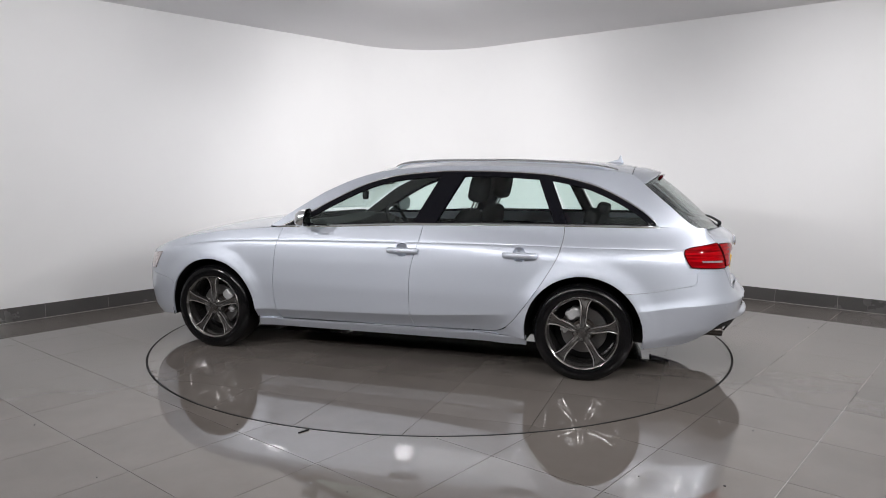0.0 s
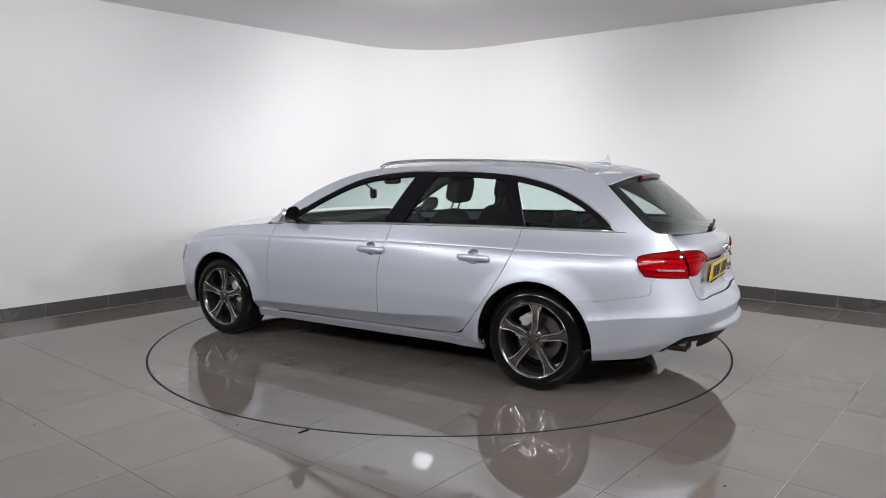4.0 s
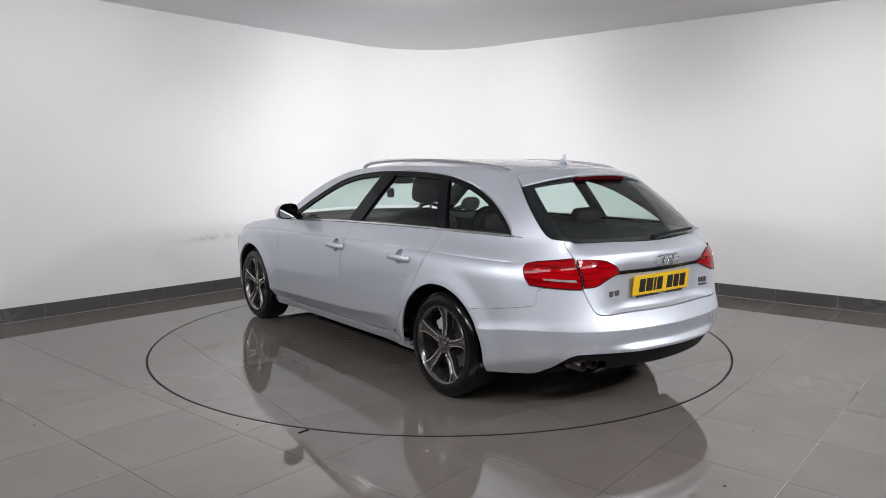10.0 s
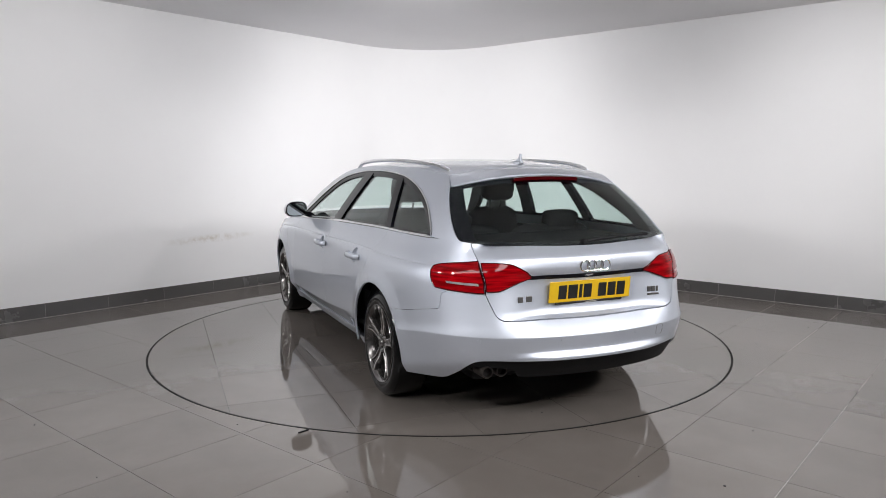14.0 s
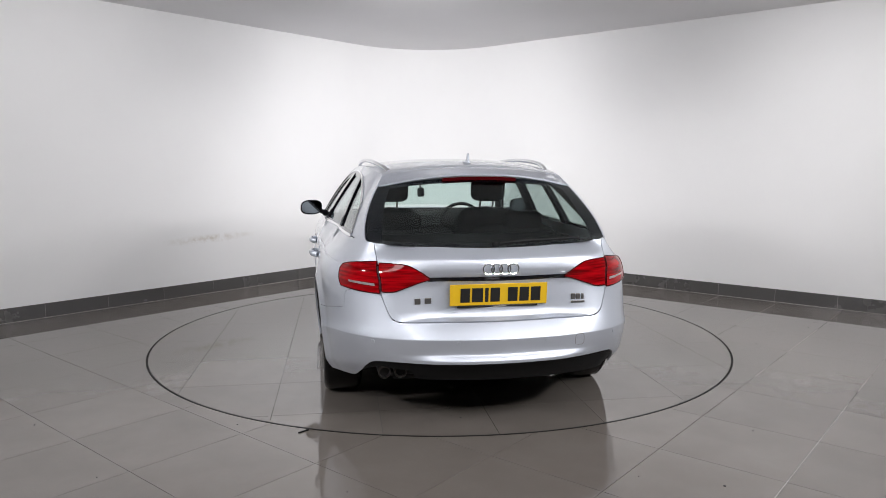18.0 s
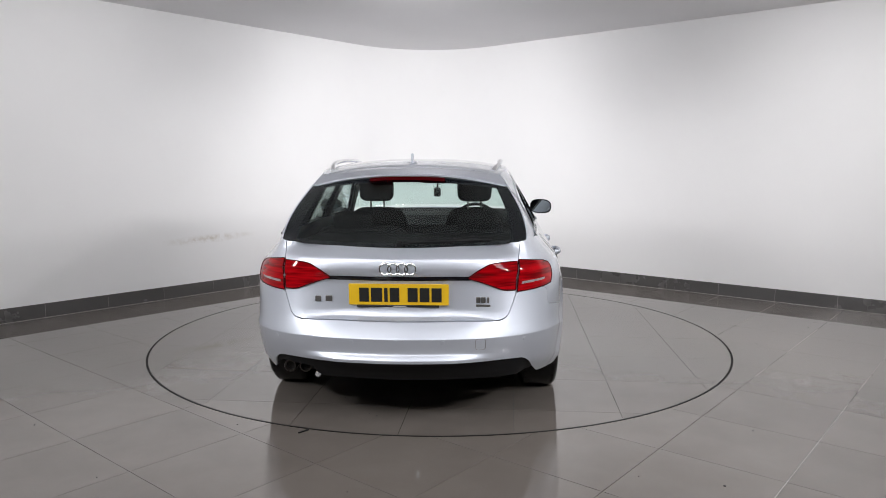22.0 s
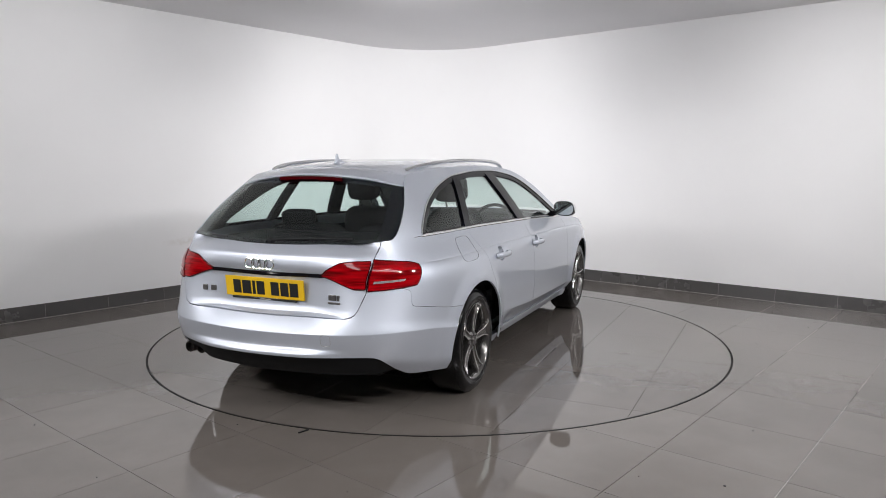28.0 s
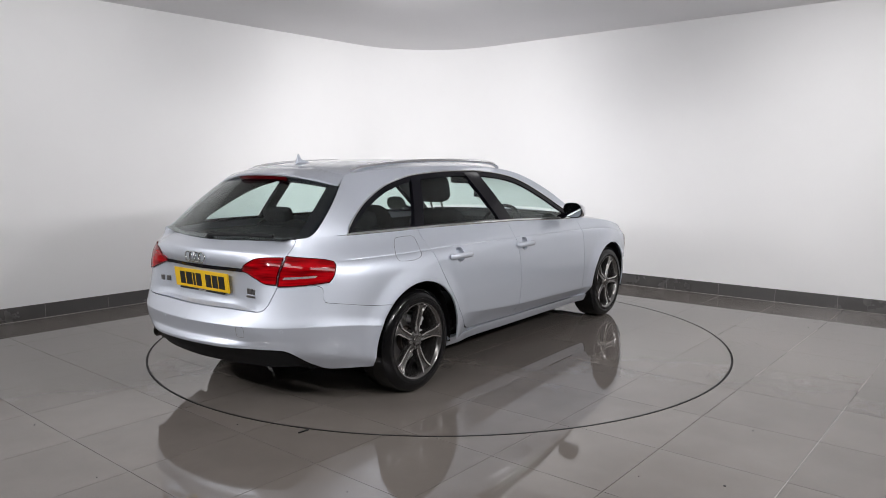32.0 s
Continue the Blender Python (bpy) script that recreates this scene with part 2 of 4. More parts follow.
class Table:
    """A smooth function through (argument, value) rows without overshoot."""

    def __init__(self, rows):
        self.x, self.y = (np.array(c, float) for c in zip(*sorted(rows)))
        h = np.diff(self.x)
        d = np.diff(self.y) / h
        m = np.zeros(len(self.x))
        for i in range(1, len(self.x) - 1):
            if d[i - 1] * d[i] > 0:
                a, b = 2 * h[i] + h[i - 1], h[i] + 2 * h[i - 1]
                m[i] = (a + b) / (a / d[i - 1] + b / d[i])
        m[0], m[-1] = d[0], d[-1]
        self.h, self.m = h, m

    def __call__(self, v):
        v = np.clip(v, self.x[0], self.x[-1])
        i = np.clip(np.searchsorted(self.x, v) - 1, 0, len(self.h) - 1)
        h = self.h[i]
        t = (v - self.x[i]) / h
        return ((2 * t ** 3 - 3 * t * t + 1) * self.y[i] + (t ** 3 - 2 * t * t + t) * h * self.m[i]
                + (3 * t * t - 2 * t ** 3) * self.y[i + 1] + (t ** 3 - t * t) * h * self.m[i + 1])


def step(a, b, v):
    t = np.clip((v - a) / (b - a), 0, 1)
    return t * t * (3 - 2 * t)


def fill(outline, gap=0.0022, pitch=0.024, middle=None, folds=(), holes=()):
    """Triangles over a closed outline of curves, drawn in by half a shut line but for its points on the car's middle."""
    p = []
    for c in outline:
        length = even(c, 2)[1]
        p += list(even(c, max(2, 1 + int(math.ceil(length / (pitch * 0.6)))))[0])
    p = np.array([v for i, v in enumerate(p) if np.hypot(*(v - p[i - 1])) > 1e-5])
    t = np.roll(p, -1, 0) - np.roll(p, 1, 0)
    n = np.stack([t[:, 1], -t[:, 0]], -1) / np.maximum(1e-9, np.linalg.norm(t, axis=1))[:, None]
    area = np.sum(p[:, 0] * np.roll(p[:, 1], -1) - np.roll(p[:, 0], -1) * p[:, 1])
    q = p - n * gap * np.sign(area)
    if middle is not None:
        q[p[:, 0] > middle - 0.003, 0] = middle
    lo, hi = q.min(0), q.max(0)
    inner = []
    for j, y in enumerate(np.arange(lo[1], hi[1], pitch * 0.87)):
        for x in np.arange(lo[0] + (j % 2) * pitch / 2, hi[0], pitch):
            if np.min(np.hypot(q[:, 0] - x, q[:, 1] - y)) > pitch * 0.55:
                inner.append((x, y))
    for fold in folds:
        rows, length = even(fold, 9)
        rows, _ = even(fold, max(4, int(length / 0.018)))
        inner = [v for v in inner if np.min(np.hypot(rows[:, 0] - v[0], rows[:, 1] - v[1])) > 0.019]
        for lift in (-0.009, -0.0035, 0.0, 0.0035, 0.009):
            inner += [(x, z + lift) for x, z in rows if np.min(np.hypot(q[:, 0] - x, q[:, 1] - z - lift)) > 0.008]
    edges = [(i, (i + 1) % len(q)) for i in range(len(q))]
    ring = []
    for hole in holes:
        k = len(q) + len(ring)
        edges += [(k + i, k + (i + 1) % len(hole)) for i in range(len(hole))]
        ring += [tuple(v) for v in hole]
        inner = [v for v in inner if np.min(np.hypot(*(np.array(hole) - v).T)) > 0.010]
    pts = [Vector(v) for v in q] + [Vector(v) for v in ring] + [Vector(v) for v in inner]
    vs, _, fs, _, _, _ = geometry.delaunay_2d_cdt(pts, edges, [], 1, 1e-6)
    vs = np.array([tuple(v) for v in vs])

    def void(f):
        c = vs[list(f)].mean(0)
        return any(np.sum(np.cross(np.array(h) - c, np.roll(h, -1, 0) - c) > 0) in (0, len(h)) for h in holes)

    return vs, [tuple(f) for f in fs if not void(f)]


def ring_of(*curves):
    """A closed outline from curves that follow each other."""
    return [np.array(c, float) for c in curves]

# ---------------------------------------------------------------- the room
CORNER = Vector((-0.258, 4.489))
ALONG_L, ALONG_R = Vector((-0.6599, -0.7514)), Vector((0.7640, -0.6452))
HEIGHT, BEND, LENGTH, DEEP = 2.94, 1.2, 10.5, 0.2


def wall_line(off):
    """The plan of the two white walls and the rounded corner between them, off metres out from their faces."""
    inward = (ALONG_L + ALONG_R).normalized()
    half = ALONG_L.angle(ALONG_R) / 2
    middle = CORNER + inward * (BEND / math.sin(half))
    reach = BEND / math.tan(half)
    a0 = math.atan2(*reversed((CORNER + ALONG_L * reach - middle)))
    a1 = math.atan2(*reversed((CORNER + ALONG_R * reach - middle)))
    r = BEND + off
    nl = (CORNER + ALONG_L * reach - middle).normalized()
    nr = (CORNER + ALONG_R * reach - middle).normalized()
    pts = [CORNER + ALONG_L * LENGTH + nl * off]
    for i in range(25):
        a = a0 + (a1 - a0) * i / 24
        pts.append(middle + Vector((math.cos(a), math.sin(a))) * r)
    return pts + [CORNER + ALONG_R * LENGTH + nr * off]


def room():
    inner, outer = wall_line(0), wall_line(DEEP)
    geo = prism([tuple(p) for p in inner] + [tuple(p) for p in reversed(outer)], 0, HEIGHT)
    tagged(part("wall_back", geo, WALL, angle=30), "plain white painted wall with a rounded corner", "wall", kind="structure")
    far = CORNER + (ALONG_L + ALONG_R) * LENGTH
    # unseen walls added behind the camera; their grey sets bounced and reflected light
    for name, a, b in (("unseen_wall_front", inner[0], far), ("unseen_wall_side", far, inner[-1])):
        n = Vector((b.y - a.y, a.x - b.x)).normalized() * DEEP
        if n.dot(a - CORNER) < 0:
            n = -n
        geo = prism([tuple(a), tuple(b), tuple(b + n), tuple(a + n)], 0, HEIGHT)
        tagged(part(name, geo, DIM, angle=30), "unseen grey wall added to close the studio and bounce light", "wall", kind="structure")
    mid = (CORNER + far) / 2
    around = [tuple(mid + (Vector(p) - mid) * 1.06) for p in (CORNER, inner[0], far, inner[-1])]
    tagged(part("ceiling", prism(around, HEIGHT, HEIGHT + 0.2), CEIL, angle=30), "plain pale grey painted ceiling", "ceiling", kind="structure")


def skirting():
    """Dark tiles on edge along the foot of the white walls, with pale joints."""
    base = new("baseboard")
    tagged(base, "dark grey porcelain tile skirting with pale joints", "skirting", kind="structure")
    front, back = [np.array([tuple(p) for p in wall_line(o)]) for o in (-0.012, -0.0005)]
    d = np.r_[0, np.cumsum(np.linalg.norm(np.diff(back, axis=0), axis=1))]
    total, k = d[-1], 0
    at = lambda line, s: (np.interp(s, d, line[:, 0]), np.interp(s, d, line[:, 1]))
    left = [LENGTH - 3.985 + 0.575 * k for k in range(-12, 5)]
    right = [total - LENGTH + 4.279 + 0.575 * k for k in range(-4, 12)]
    cuts = [s for s in [0.0] + left + right + [total] if 0 <= s <= total]
    for a, b in zip(cuts, cuts[1:]):
        ss = np.linspace(a + 0.0018, b - 0.0018, 8 if LENGTH - 2.2 < (a + b) / 2 < total - LENGTH + 2.2 else 2)
        outline = [at(front, v) for v in ss] + [at(back, v) for v in ss[::-1]]
        part("skirting_tile", prism(outline, 0.003, 0.132), SKIRT, base)
    fr = np.array([tuple(p) for p in wall_line(-0.008)])
    bead = [[tuple(p) for p in wall_line(o)] for o in (-0.0165, -0.012)]
    part("bead", prism(bead[0] + bead[1][::-1], 0.0004, 0.0035), GROUT_PALE, base, "pale dusty bead along the floor")
    part("joint", prism([tuple(p) for p in fr] + [tuple(p) for p in back[::-1]], 0.001, 0.131), GROUT_PALE, base)


U, V = Vector((0.6428, 0.7660)), Vector((0.7660, -0.6428))
DISC = 2.2695


def cut_square(corners, inside, radius):
    """The pieces of a square that lie inside or outside a circle round the origin."""
    n = 24
    ring = [corners[i].lerp(corners[(i + 1) % 4], k / n) for i in range(4) for k in range(n)]
    ok = [(p.length < radius) == inside for p in ring]
    if all(ok):
        return [[tuple(c) for c in corners]]
    if not any(ok):
        return []
    start = next(i for i in range(len(ring)) if ok[i] and not ok[i - 1])
    runs, cur = [], []
    for k in range(len(ring)):
        i = (start + k) % len(ring)
        if ok[i]:
            cur.append(ring[i])
        elif cur:
            runs.append(cur)
            cur = []
    if cur:
        runs.append(cur)
    out = []
    for run in runs:
        a0, a1 = math.atan2(run[-1].y, run[-1].x), math.atan2(run[0].y, run[0].x)
        d = (a1 - a0 + math.pi) % (2 * math.pi) - math.pi
        m = max(2, int(abs(d) / 0.03))
        arc = [(radius * math.cos(a0 + d * i / m), radius * math.sin(a0 + d * i / m)) for i in range(m + 1)]
        keep = [run[0]] + [p for i, p in enumerate(run[1:-1], 1) if (p - run[i - 1]).normalized().cross((run[i + 1] - p).normalized()) not in (0,) and abs((p - run[i - 1]).normalized().cross((run[i + 1] - p).normalized())) > 0.01] + [run[-1]]
        poly = [tuple(p) for p in keep] + arc
        if len(poly) > 2:
            out.append(poly)
    return out


def floor_tiles():
    floor = new("floor")
    tagged(floor, "polished grey porcelain tile floor with thin joints", "floor", kind="structure")
    far = CORNER + (ALONG_L + ALONG_R) * LENGTH
    mid = (CORNER + far) / 2
    around = [mid + (Vector(p) - mid) * 1.06 for p in (CORNER, CORNER + ALONG_L * LENGTH, far, CORNER + ALONG_R * LENGTH)]
    part("screed", prism([tuple(p) for p in around], -0.2, -0.012), GROUT, floor)
    plain = None
    su, sv, gap = 0.604, 0.589, 0.0014
    for v, u0, u1 in ((2.99, -1.9, 0.2), (2.99, 0.5, 1.75), (2.40, 1.2, 2.2), (3.58, 0.6, 1.45), (1.81, 1.9, 2.7), (4.17, 0.3, 1.0), (4.75, -0.4, 0.5), (2.401, 2.64, 3.2), (1.812, 2.6, 3.18), (1.223, 2.63, 3.22), (0.634, 2.8, 3.15), (2.401, 0.39, 0.68)):
        c = U * ((u0 + u1) / 2) + V * v
        ob = part("pale_joint", box(-(u1 - u0) / 2, (u1 - u0) / 2, -0.0011, 0.0011, -0.01, 0.0002), GROUT_PALE, floor, "pale dusty floor joint")
        ob.matrix_basis = Matrix.Translation((c.x, c.y, 0)) @ Matrix.Rotation(math.atan2(U.y, U.x), 4, "Z")
    for i in range(-14, 12):
        for j in range(-12, 15):
            u0, v0 = -2.375 + su * i, 0.045 + sv * j
            c = U * (u0 + su / 2) + V * (v0 + sv / 2)
            out = c - CORNER
            if out.dot(ALONG_L) < -0.42 or out.dot(ALONG_R) < -0.42 or out.dot(ALONG_L) > LENGTH or out.dot(ALONG_R) > LENGTH:
                continue
            sq = [U * (u0 + a) + V * (v0 + b) for a, b in ((gap, gap), (su - gap, gap), (su - gap, sv - gap), (gap, sv - gap))]
            sq = [sq[0], sq[3], sq[2], sq[1]]
            near = c.length < DISC + 0.5
            if near:
                for poly in cut_square(sq, False, DISC + 0.008):
                    part("floor_tile", prism(poly, -0.012, 0.0), TILE, floor)
            elif plain is None:
                ob = part("floor_tile", prism([tuple(p - c) for p in sq], -0.012, 0.0), TILE, floor)
                ob.location = (c.x, c.y, 0)
                plain = ob.data
            else:
                ob = new("floor_tile", plain)
                ob.parent, ob.location = floor, (c.x, c.y, 0)


def turntable():
    table = new("turntable")
    tagged(table, "flush round turntable in polished grey floor tiles", "turntable")
    part("deck", lathe_z([(0.0, -0.15), (DISC - 0.012, -0.15), (DISC - 0.012, -0.012), (0.0, -0.012)], 96), GROUT, table)
    g, gap = 0.605, 0.0011
    for i in range(-5, 5):
        for j in range(-5, 5):
            x0, y0 = DISC_X + g * i, DISC_Y + g * j
            sq = [Vector((x0 + a, y0 + b)).to_2d() for a, b in ((gap, gap), (g - gap, gap), (g - gap, g - gap), (gap, g - gap))]
            for poly in cut_square(sq, True, DISC - 0.008):
                part("deck_tile", prism(poly, -0.012, 0.0), TILE, table)
    part("rim_seal", lathe_z([(DISC - 0.006, -0.02), (DISC - 0.006, 0.001), (DISC + 0.005, 0.001), (DISC + 0.005, -0.02)], 160), RUBBER, table, "black rubber edge seal")
    random.seed(5)
    spots = []
    for r, a0, n in ((1.75, 172, 5), (1.9, 178, 4), (1.5, 184, 3)):
        for k in range(n):
            a, q, s = radians(a0 + random.uniform(-6, 6)), r + random.uniform(-0.12, 0.12), random.uniform(0.002, 0.006)
            ring = [(q * math.cos(a) + s * math.cos(w) * 1.5, q * math.sin(a) + s * math.sin(w)) for w in np.linspace(0, 2 * math.pi, 11)[:-1]]
            spots.append(prism(ring, 0.0002, 0.0008))
    tagged(part("drip_spots", join(*spots), RUBBER, table, "dark dried drips"), kind="stuff")
    return table


def floor_litter():
    """A sliver of rubber by the seal and dark grit on the tiles."""
    m = Matrix.Translation((-0.722, -2.205, 0.003)) @ Matrix.Rotation(radians(47), 4, "Z")
    sliver = part("rubber_sliver", moved(box(-0.032, 0.032, -0.005, 0.005, -0.003, 0.004), m), RUBBER, bevel=0.002)
    tagged(sliver, "small black rubber sliver on the grey floor tiles", "debris")
    random.seed(11)
    bits = []
    for x, y in ((1.66, -2.2), (1.42, -1.76), (2.5, -0.35), (1.9, -2.95), (-1.1, -2.1), (-1.55, -2.75), (-0.4, -2.9), (2.9, -1.2), (1.25, -2.85), (-2.2, -2.1), (0.9, -2.75), (3.2, 0.2)):
        s = random.uniform(0.003, 0.006)
        bits.append(moved(rounded_bit(s), Matrix.Translation((x, y, s * 0.3)) @ Matrix.Rotation(random.uniform(0, 3), 4, "Z")))
    tagged(part("grit", join(*bits), RUBBER), "dark specks of grit on the grey floor tiles", "grit", kind="stuff")


def rounded_bit(s):
    return prism([(s * (1 + 0.3 * math.sin(3 * w)) * math.cos(w), s * 0.7 * math.sin(w)) for w in np.linspace(0, 2 * math.pi, 9)[:-1]], -s * 0.3, s * 0.3)


def lathe_z(profile, n=64):
    grid = [[(r * math.cos(2 * math.pi * i / n), r * math.sin(2 * math.pi * i / n), h) for i in range(n)] for r, h in profile]
    return sheet(grid, True)


DIM = wall_paint("unseen_wall_grey", (0.34, 0.34, 0.345), (0.31, 0.31, 0.315))
DISC_X, DISC_Y = 0.0, 0.0
room()
skirting()
floor_tiles()
TABLE = turntable()
floor_litter()

# ---------------------------------------------------------------- the car: its surfaces
# x forwards, y to its left, z up; the axles stand at x = 1.404 and -1.404
FRONT_ARCH, REAR_ARCH, ARCH_R = 1.392, -1.408, 0.378
PLAN = crv([(2.29, 0), (2.275, 0.35), (2.18, 0.62), (2.04, 0.775), (1.80, 0.875), (1.40, 0.917), (0.9, 0.922), (0, 0.925), (-0.9, 0.925),
            (-1.4, 0.92), (-1.8, 0.887), (-2.03, 0.828), (-2.2, 0.735), (-2.325, 0.57), (-2.395, 0.32), (-2.425, 0), (-2.395, -0.32)], 30)[:-30]
PLAN_S = np.r_[0, np.cumsum(np.linalg.norm(np.diff(PLAN, axis=0), axis=1))]
END = PLAN_S[-1]
REAR_X = Table([(0.15, 0.16), (0.25, 0.10), (0.33, 0.04), (0.392, 0.0), (0.402, -0.019), (0.414, -0.020), (0.444, 0.005), (0.458, 0.007), (0.495, 0.003), (0.522, 0.0), (0.532, 0.004), (0.570, 0.023), (0.596, 0.042),
                (0.618, 0.097), (0.66, 0.110), (0.78, 0.110), (0.825, 0.098), (0.85, 0.078), (0.88, 0.076), (0.914, 0.081), (0.928, 0.092), (0.97, 0.160), (1.02, 0.20)])
CORNER_X = Table([(0.15, 0.16), (0.25, 0.10), (0.33, 0.05), (0.40, 0.02), (0.50, 0.0), (0.555, 0.0), (0.60, 0.010), (0.65, 0.022), (0.75, 0.040), (0.85, 0.050), (0.88, 0.052), (0.92, 0.050), (0.97, 0.042), (1.02, 0.035)])
FRONT_X = Table([(0.15, -0.12), (0.3, -0.02), (0.45, 0.0), (0.6, -0.01), (0.7, -0.05), (0.8, -0.12), (1.0, -0.3)])
WIDE = Table([(0.15, 0.93), (0.20, 0.955), (0.26, 0.975), (0.31, 0.982), (0.36, 0.986), (0.45, 0.993), (0.56, 1.0), (0.70, 1.0), (0.78, 0.997), (0.84, 0.992),
              (0.862, 0.986), (0.876, 0.977), (0.91, 0.958), (0.95, 0.934), (1.0, 0.903), (1.05, 0.87)])
SHOULDER = Table([(2.1, 0.69), (1.72, 0.765), (1.51, 0.808), (1.257, 0.834), (0.77, 0.852), (0.3, 0.862), (-0.1, 0.868), (-0.9, 0.877), (-1.47, 0.872), (-2.05, 0.872)])
FOLD = Table([(1.1, 0.33), (0.84, 0.337), (0.33, 0.35), (-0.22, 0.366), (-0.73, 0.400), (-0.94, 0.418), (-1.1, 0.43)])
BUMP = Table([(-1.60, 0.462), (-1.745, 0.480), (-2.06, 0.520), (-2.22, 0.526), (-2.45, 0.522)])
BELT = Table([(2.3, 0.69), (2.1, 0.725), (1.8, 0.815), (1.4, 0.893), (1.1, 0.925), (0.8, 0.948), (0.5, 0.957), (-0.3, 0.990), (-1.1, 1.0), (-2.3, 1.004)])


def sx(x):
    """Way along the plan to x on the flank."""
    return np.interp(-x, -PLAN[:, 0], PLAN_S)


def sy(y):
    """Way along the plan to y on the tail."""
    half = len(PLAN) // 2
    return np.interp(-y, -PLAN[half:, 1], PLAN_S[half:])


def body(s, z, off=0.0):
    """The lower body: the point at the way s along the plan and the height z, off metres out of the skin."""
    s, z = np.asarray(s, float), np.asarray(z, float)

    def raw(s, z):
        x, y = np.interp(s, PLAN_S, PLAN[:, 0]), np.interp(s, PLAN_S, PLAN[:, 1])
        low = (FOLD(x) - z) * step(1.12, 1.04, x) * step(-1.08, -0.62, x)
        under = 0.5 * (low + np.sqrt(low * low + 0.000012))
        under = under / (1 + (under / 0.12) ** 3) ** (1 / 3)
        rise = (SHOULDER(x) - 0.870) * step(0.62, 0.78, z)
        w = WIDE(z - rise) - 0.86 * under - 0.0050 * np.exp(-((z - SHOULDER(x)) / 0.0036) ** 2) * step(1.75, 1.55, x) * step(-2.02, -1.9, x)
        w = w * (1 - 0.072 * step(-0.3, -1.25, x) * step(0.78, 1.0, z) * (1 - 0.25 * step(-1.9, -2.2, x)))
        near = np.minimum(np.hypot(x - FRONT_ARCH, z - 0.315), np.hypot(x - REAR_ARCH, z - 0.315))
        flare = (0.011 * step(0.50, 0.41, near) + 0.006 * step(0.416, 0.404, near)) * step(-2.1, -1.9, x) * step(2.0, 1.85, x)
        up = z - BUMP(x)
        proud = np.maximum(0, 0.011 - np.where(up > 0, 0.26 * up, -0.05 * up)) * step(-1.62, -1.85, x)
        foot = 0.45 * np.maximum(0, 0.297 + 0.17 * (-1.835 - x) - z) * step(-1.6, -1.8, x) * step(-2.3, -2.2, x)
        flare = flare + proud * step(-2.35, -2.05, x) - foot
        tail = step(-1.72, -2.25, x)
        nose = step(1.7, 2.2, x)
        flat = step(0.60, 0.26, y)
        flat = flat + (step(0.78, 0.58, y) - flat) * step(0.84, 0.99, z)
        return np.stack([x - proud * step(-2.05, -2.3, x) + tail * (REAR_X(z) * flat + CORNER_X(z) * (1 - flat)) + nose * FRONT_X(z), y * w + flare, z + 0 * x], -1)

    p = raw(s, z)
    if off:
        h = 0.004
        ds, dz = raw(s + h, z) - raw(s - h, z), raw(s, z + h) - raw(s, z - h)
        n = np.cross(ds, dz)
        n /= np.maximum(1e-9, np.linalg.norm(n, axis=-1))[..., None]
        sign = np.where((n[..., 1] + 0.3 * np.abs(n[..., 0]) * np.sign(n[..., 0] * p[..., 0])) < 0, -1.0, 1.0)
        p = p + off * n * sign[..., None]
    return p


RIM = np.array([body(s, float(BELT(np.interp(s, PLAN_S, PLAN[:, 0])))) for s in np.linspace(float(sx(1.4)), END - 0.62, 160)])
BELT_Y = Table([(float(p[0]), float(p[1])) for p in RIM[::3] if p[1] > 0.64] + [(-2.13, 0.630)])
EAVE_Y = Table([(1.3, 0.60), (0.6, 0.60), (0.0, 0.605), (-0.9, 0.60), (-1.3, 0.58), (-1.5, 0.55), (-1.672, 0.513), (-1.75, 0.508), (-2.2, 0.495)])


def side(x, z, off=0.0):
    """The upper body: the flank of the cabin at x and z, leaning in towards the roof."""
    x, z = np.asarray(x, float), np.asarray(z, float)
    zb = BELT(x)
    t = (z - zb) / (1.375 - zb)
    y = BELT_Y(x) + (EAVE_Y(x) - BELT_Y(x)) * t + 0.012 * 4 * np.clip(t, 0, 1) * (1 - np.clip(t, 0, 1)) + off * 0.92
    return np.stack([x, y, z + off * 0.35], -1)


EAVE = crv([(0.90, 0.955), (0.73, 1.065), (0.5, 1.207), (0.25, 1.312), (0.0, 1.365), (-0.4, 1.392), (-0.9, 1.392), (-1.3, 1.378), (-1.58, 1.354), (-1.672, 1.338), (-1.748, 1.280)])
TAIL_EDGE = crv([(-1.748, 1.280), (-1.854, 1.190), (-1.932, 1.124), (-2.026, 1.042), (-2.075, 1.009), (-2.12, 0.997)])
ARC_TOP = crv([(0.80, 0.953), (0.57, 1.068), (0.43, 1.146), (0.2, 1.257), (-0.02, 1.320), (-0.33, 1.353), (-0.6, 1.358), (-0.86, 1.352), (-1.09, 1.337), (-1.24, 1.315),
               (-1.43, 1.266), (-1.61, 1.186), (-1.76, 1.095), (-1.835, 1.03), (-1.85, 1.006)])
CROWN = Table([(0.3, 0.04), (0.0, 0.048), (-0.5, 0.052), (-1.2, 0.052), (-1.8, 0.050)])


def roof_point(x, k, drop=0.0):
    """The roof at x, k from 0 in the middle to 1 at the eave."""
    ze = float(np.interp(-x, -EAVE[:, 0], EAVE[:, 1]))
    ye = float(side(x, ze)[1])
    return (x, ye * k, ze + float(CROWN(x)) * (1 - abs(k) ** 2.4) - drop)


# ---------------------------------------------------------------- the car: panels


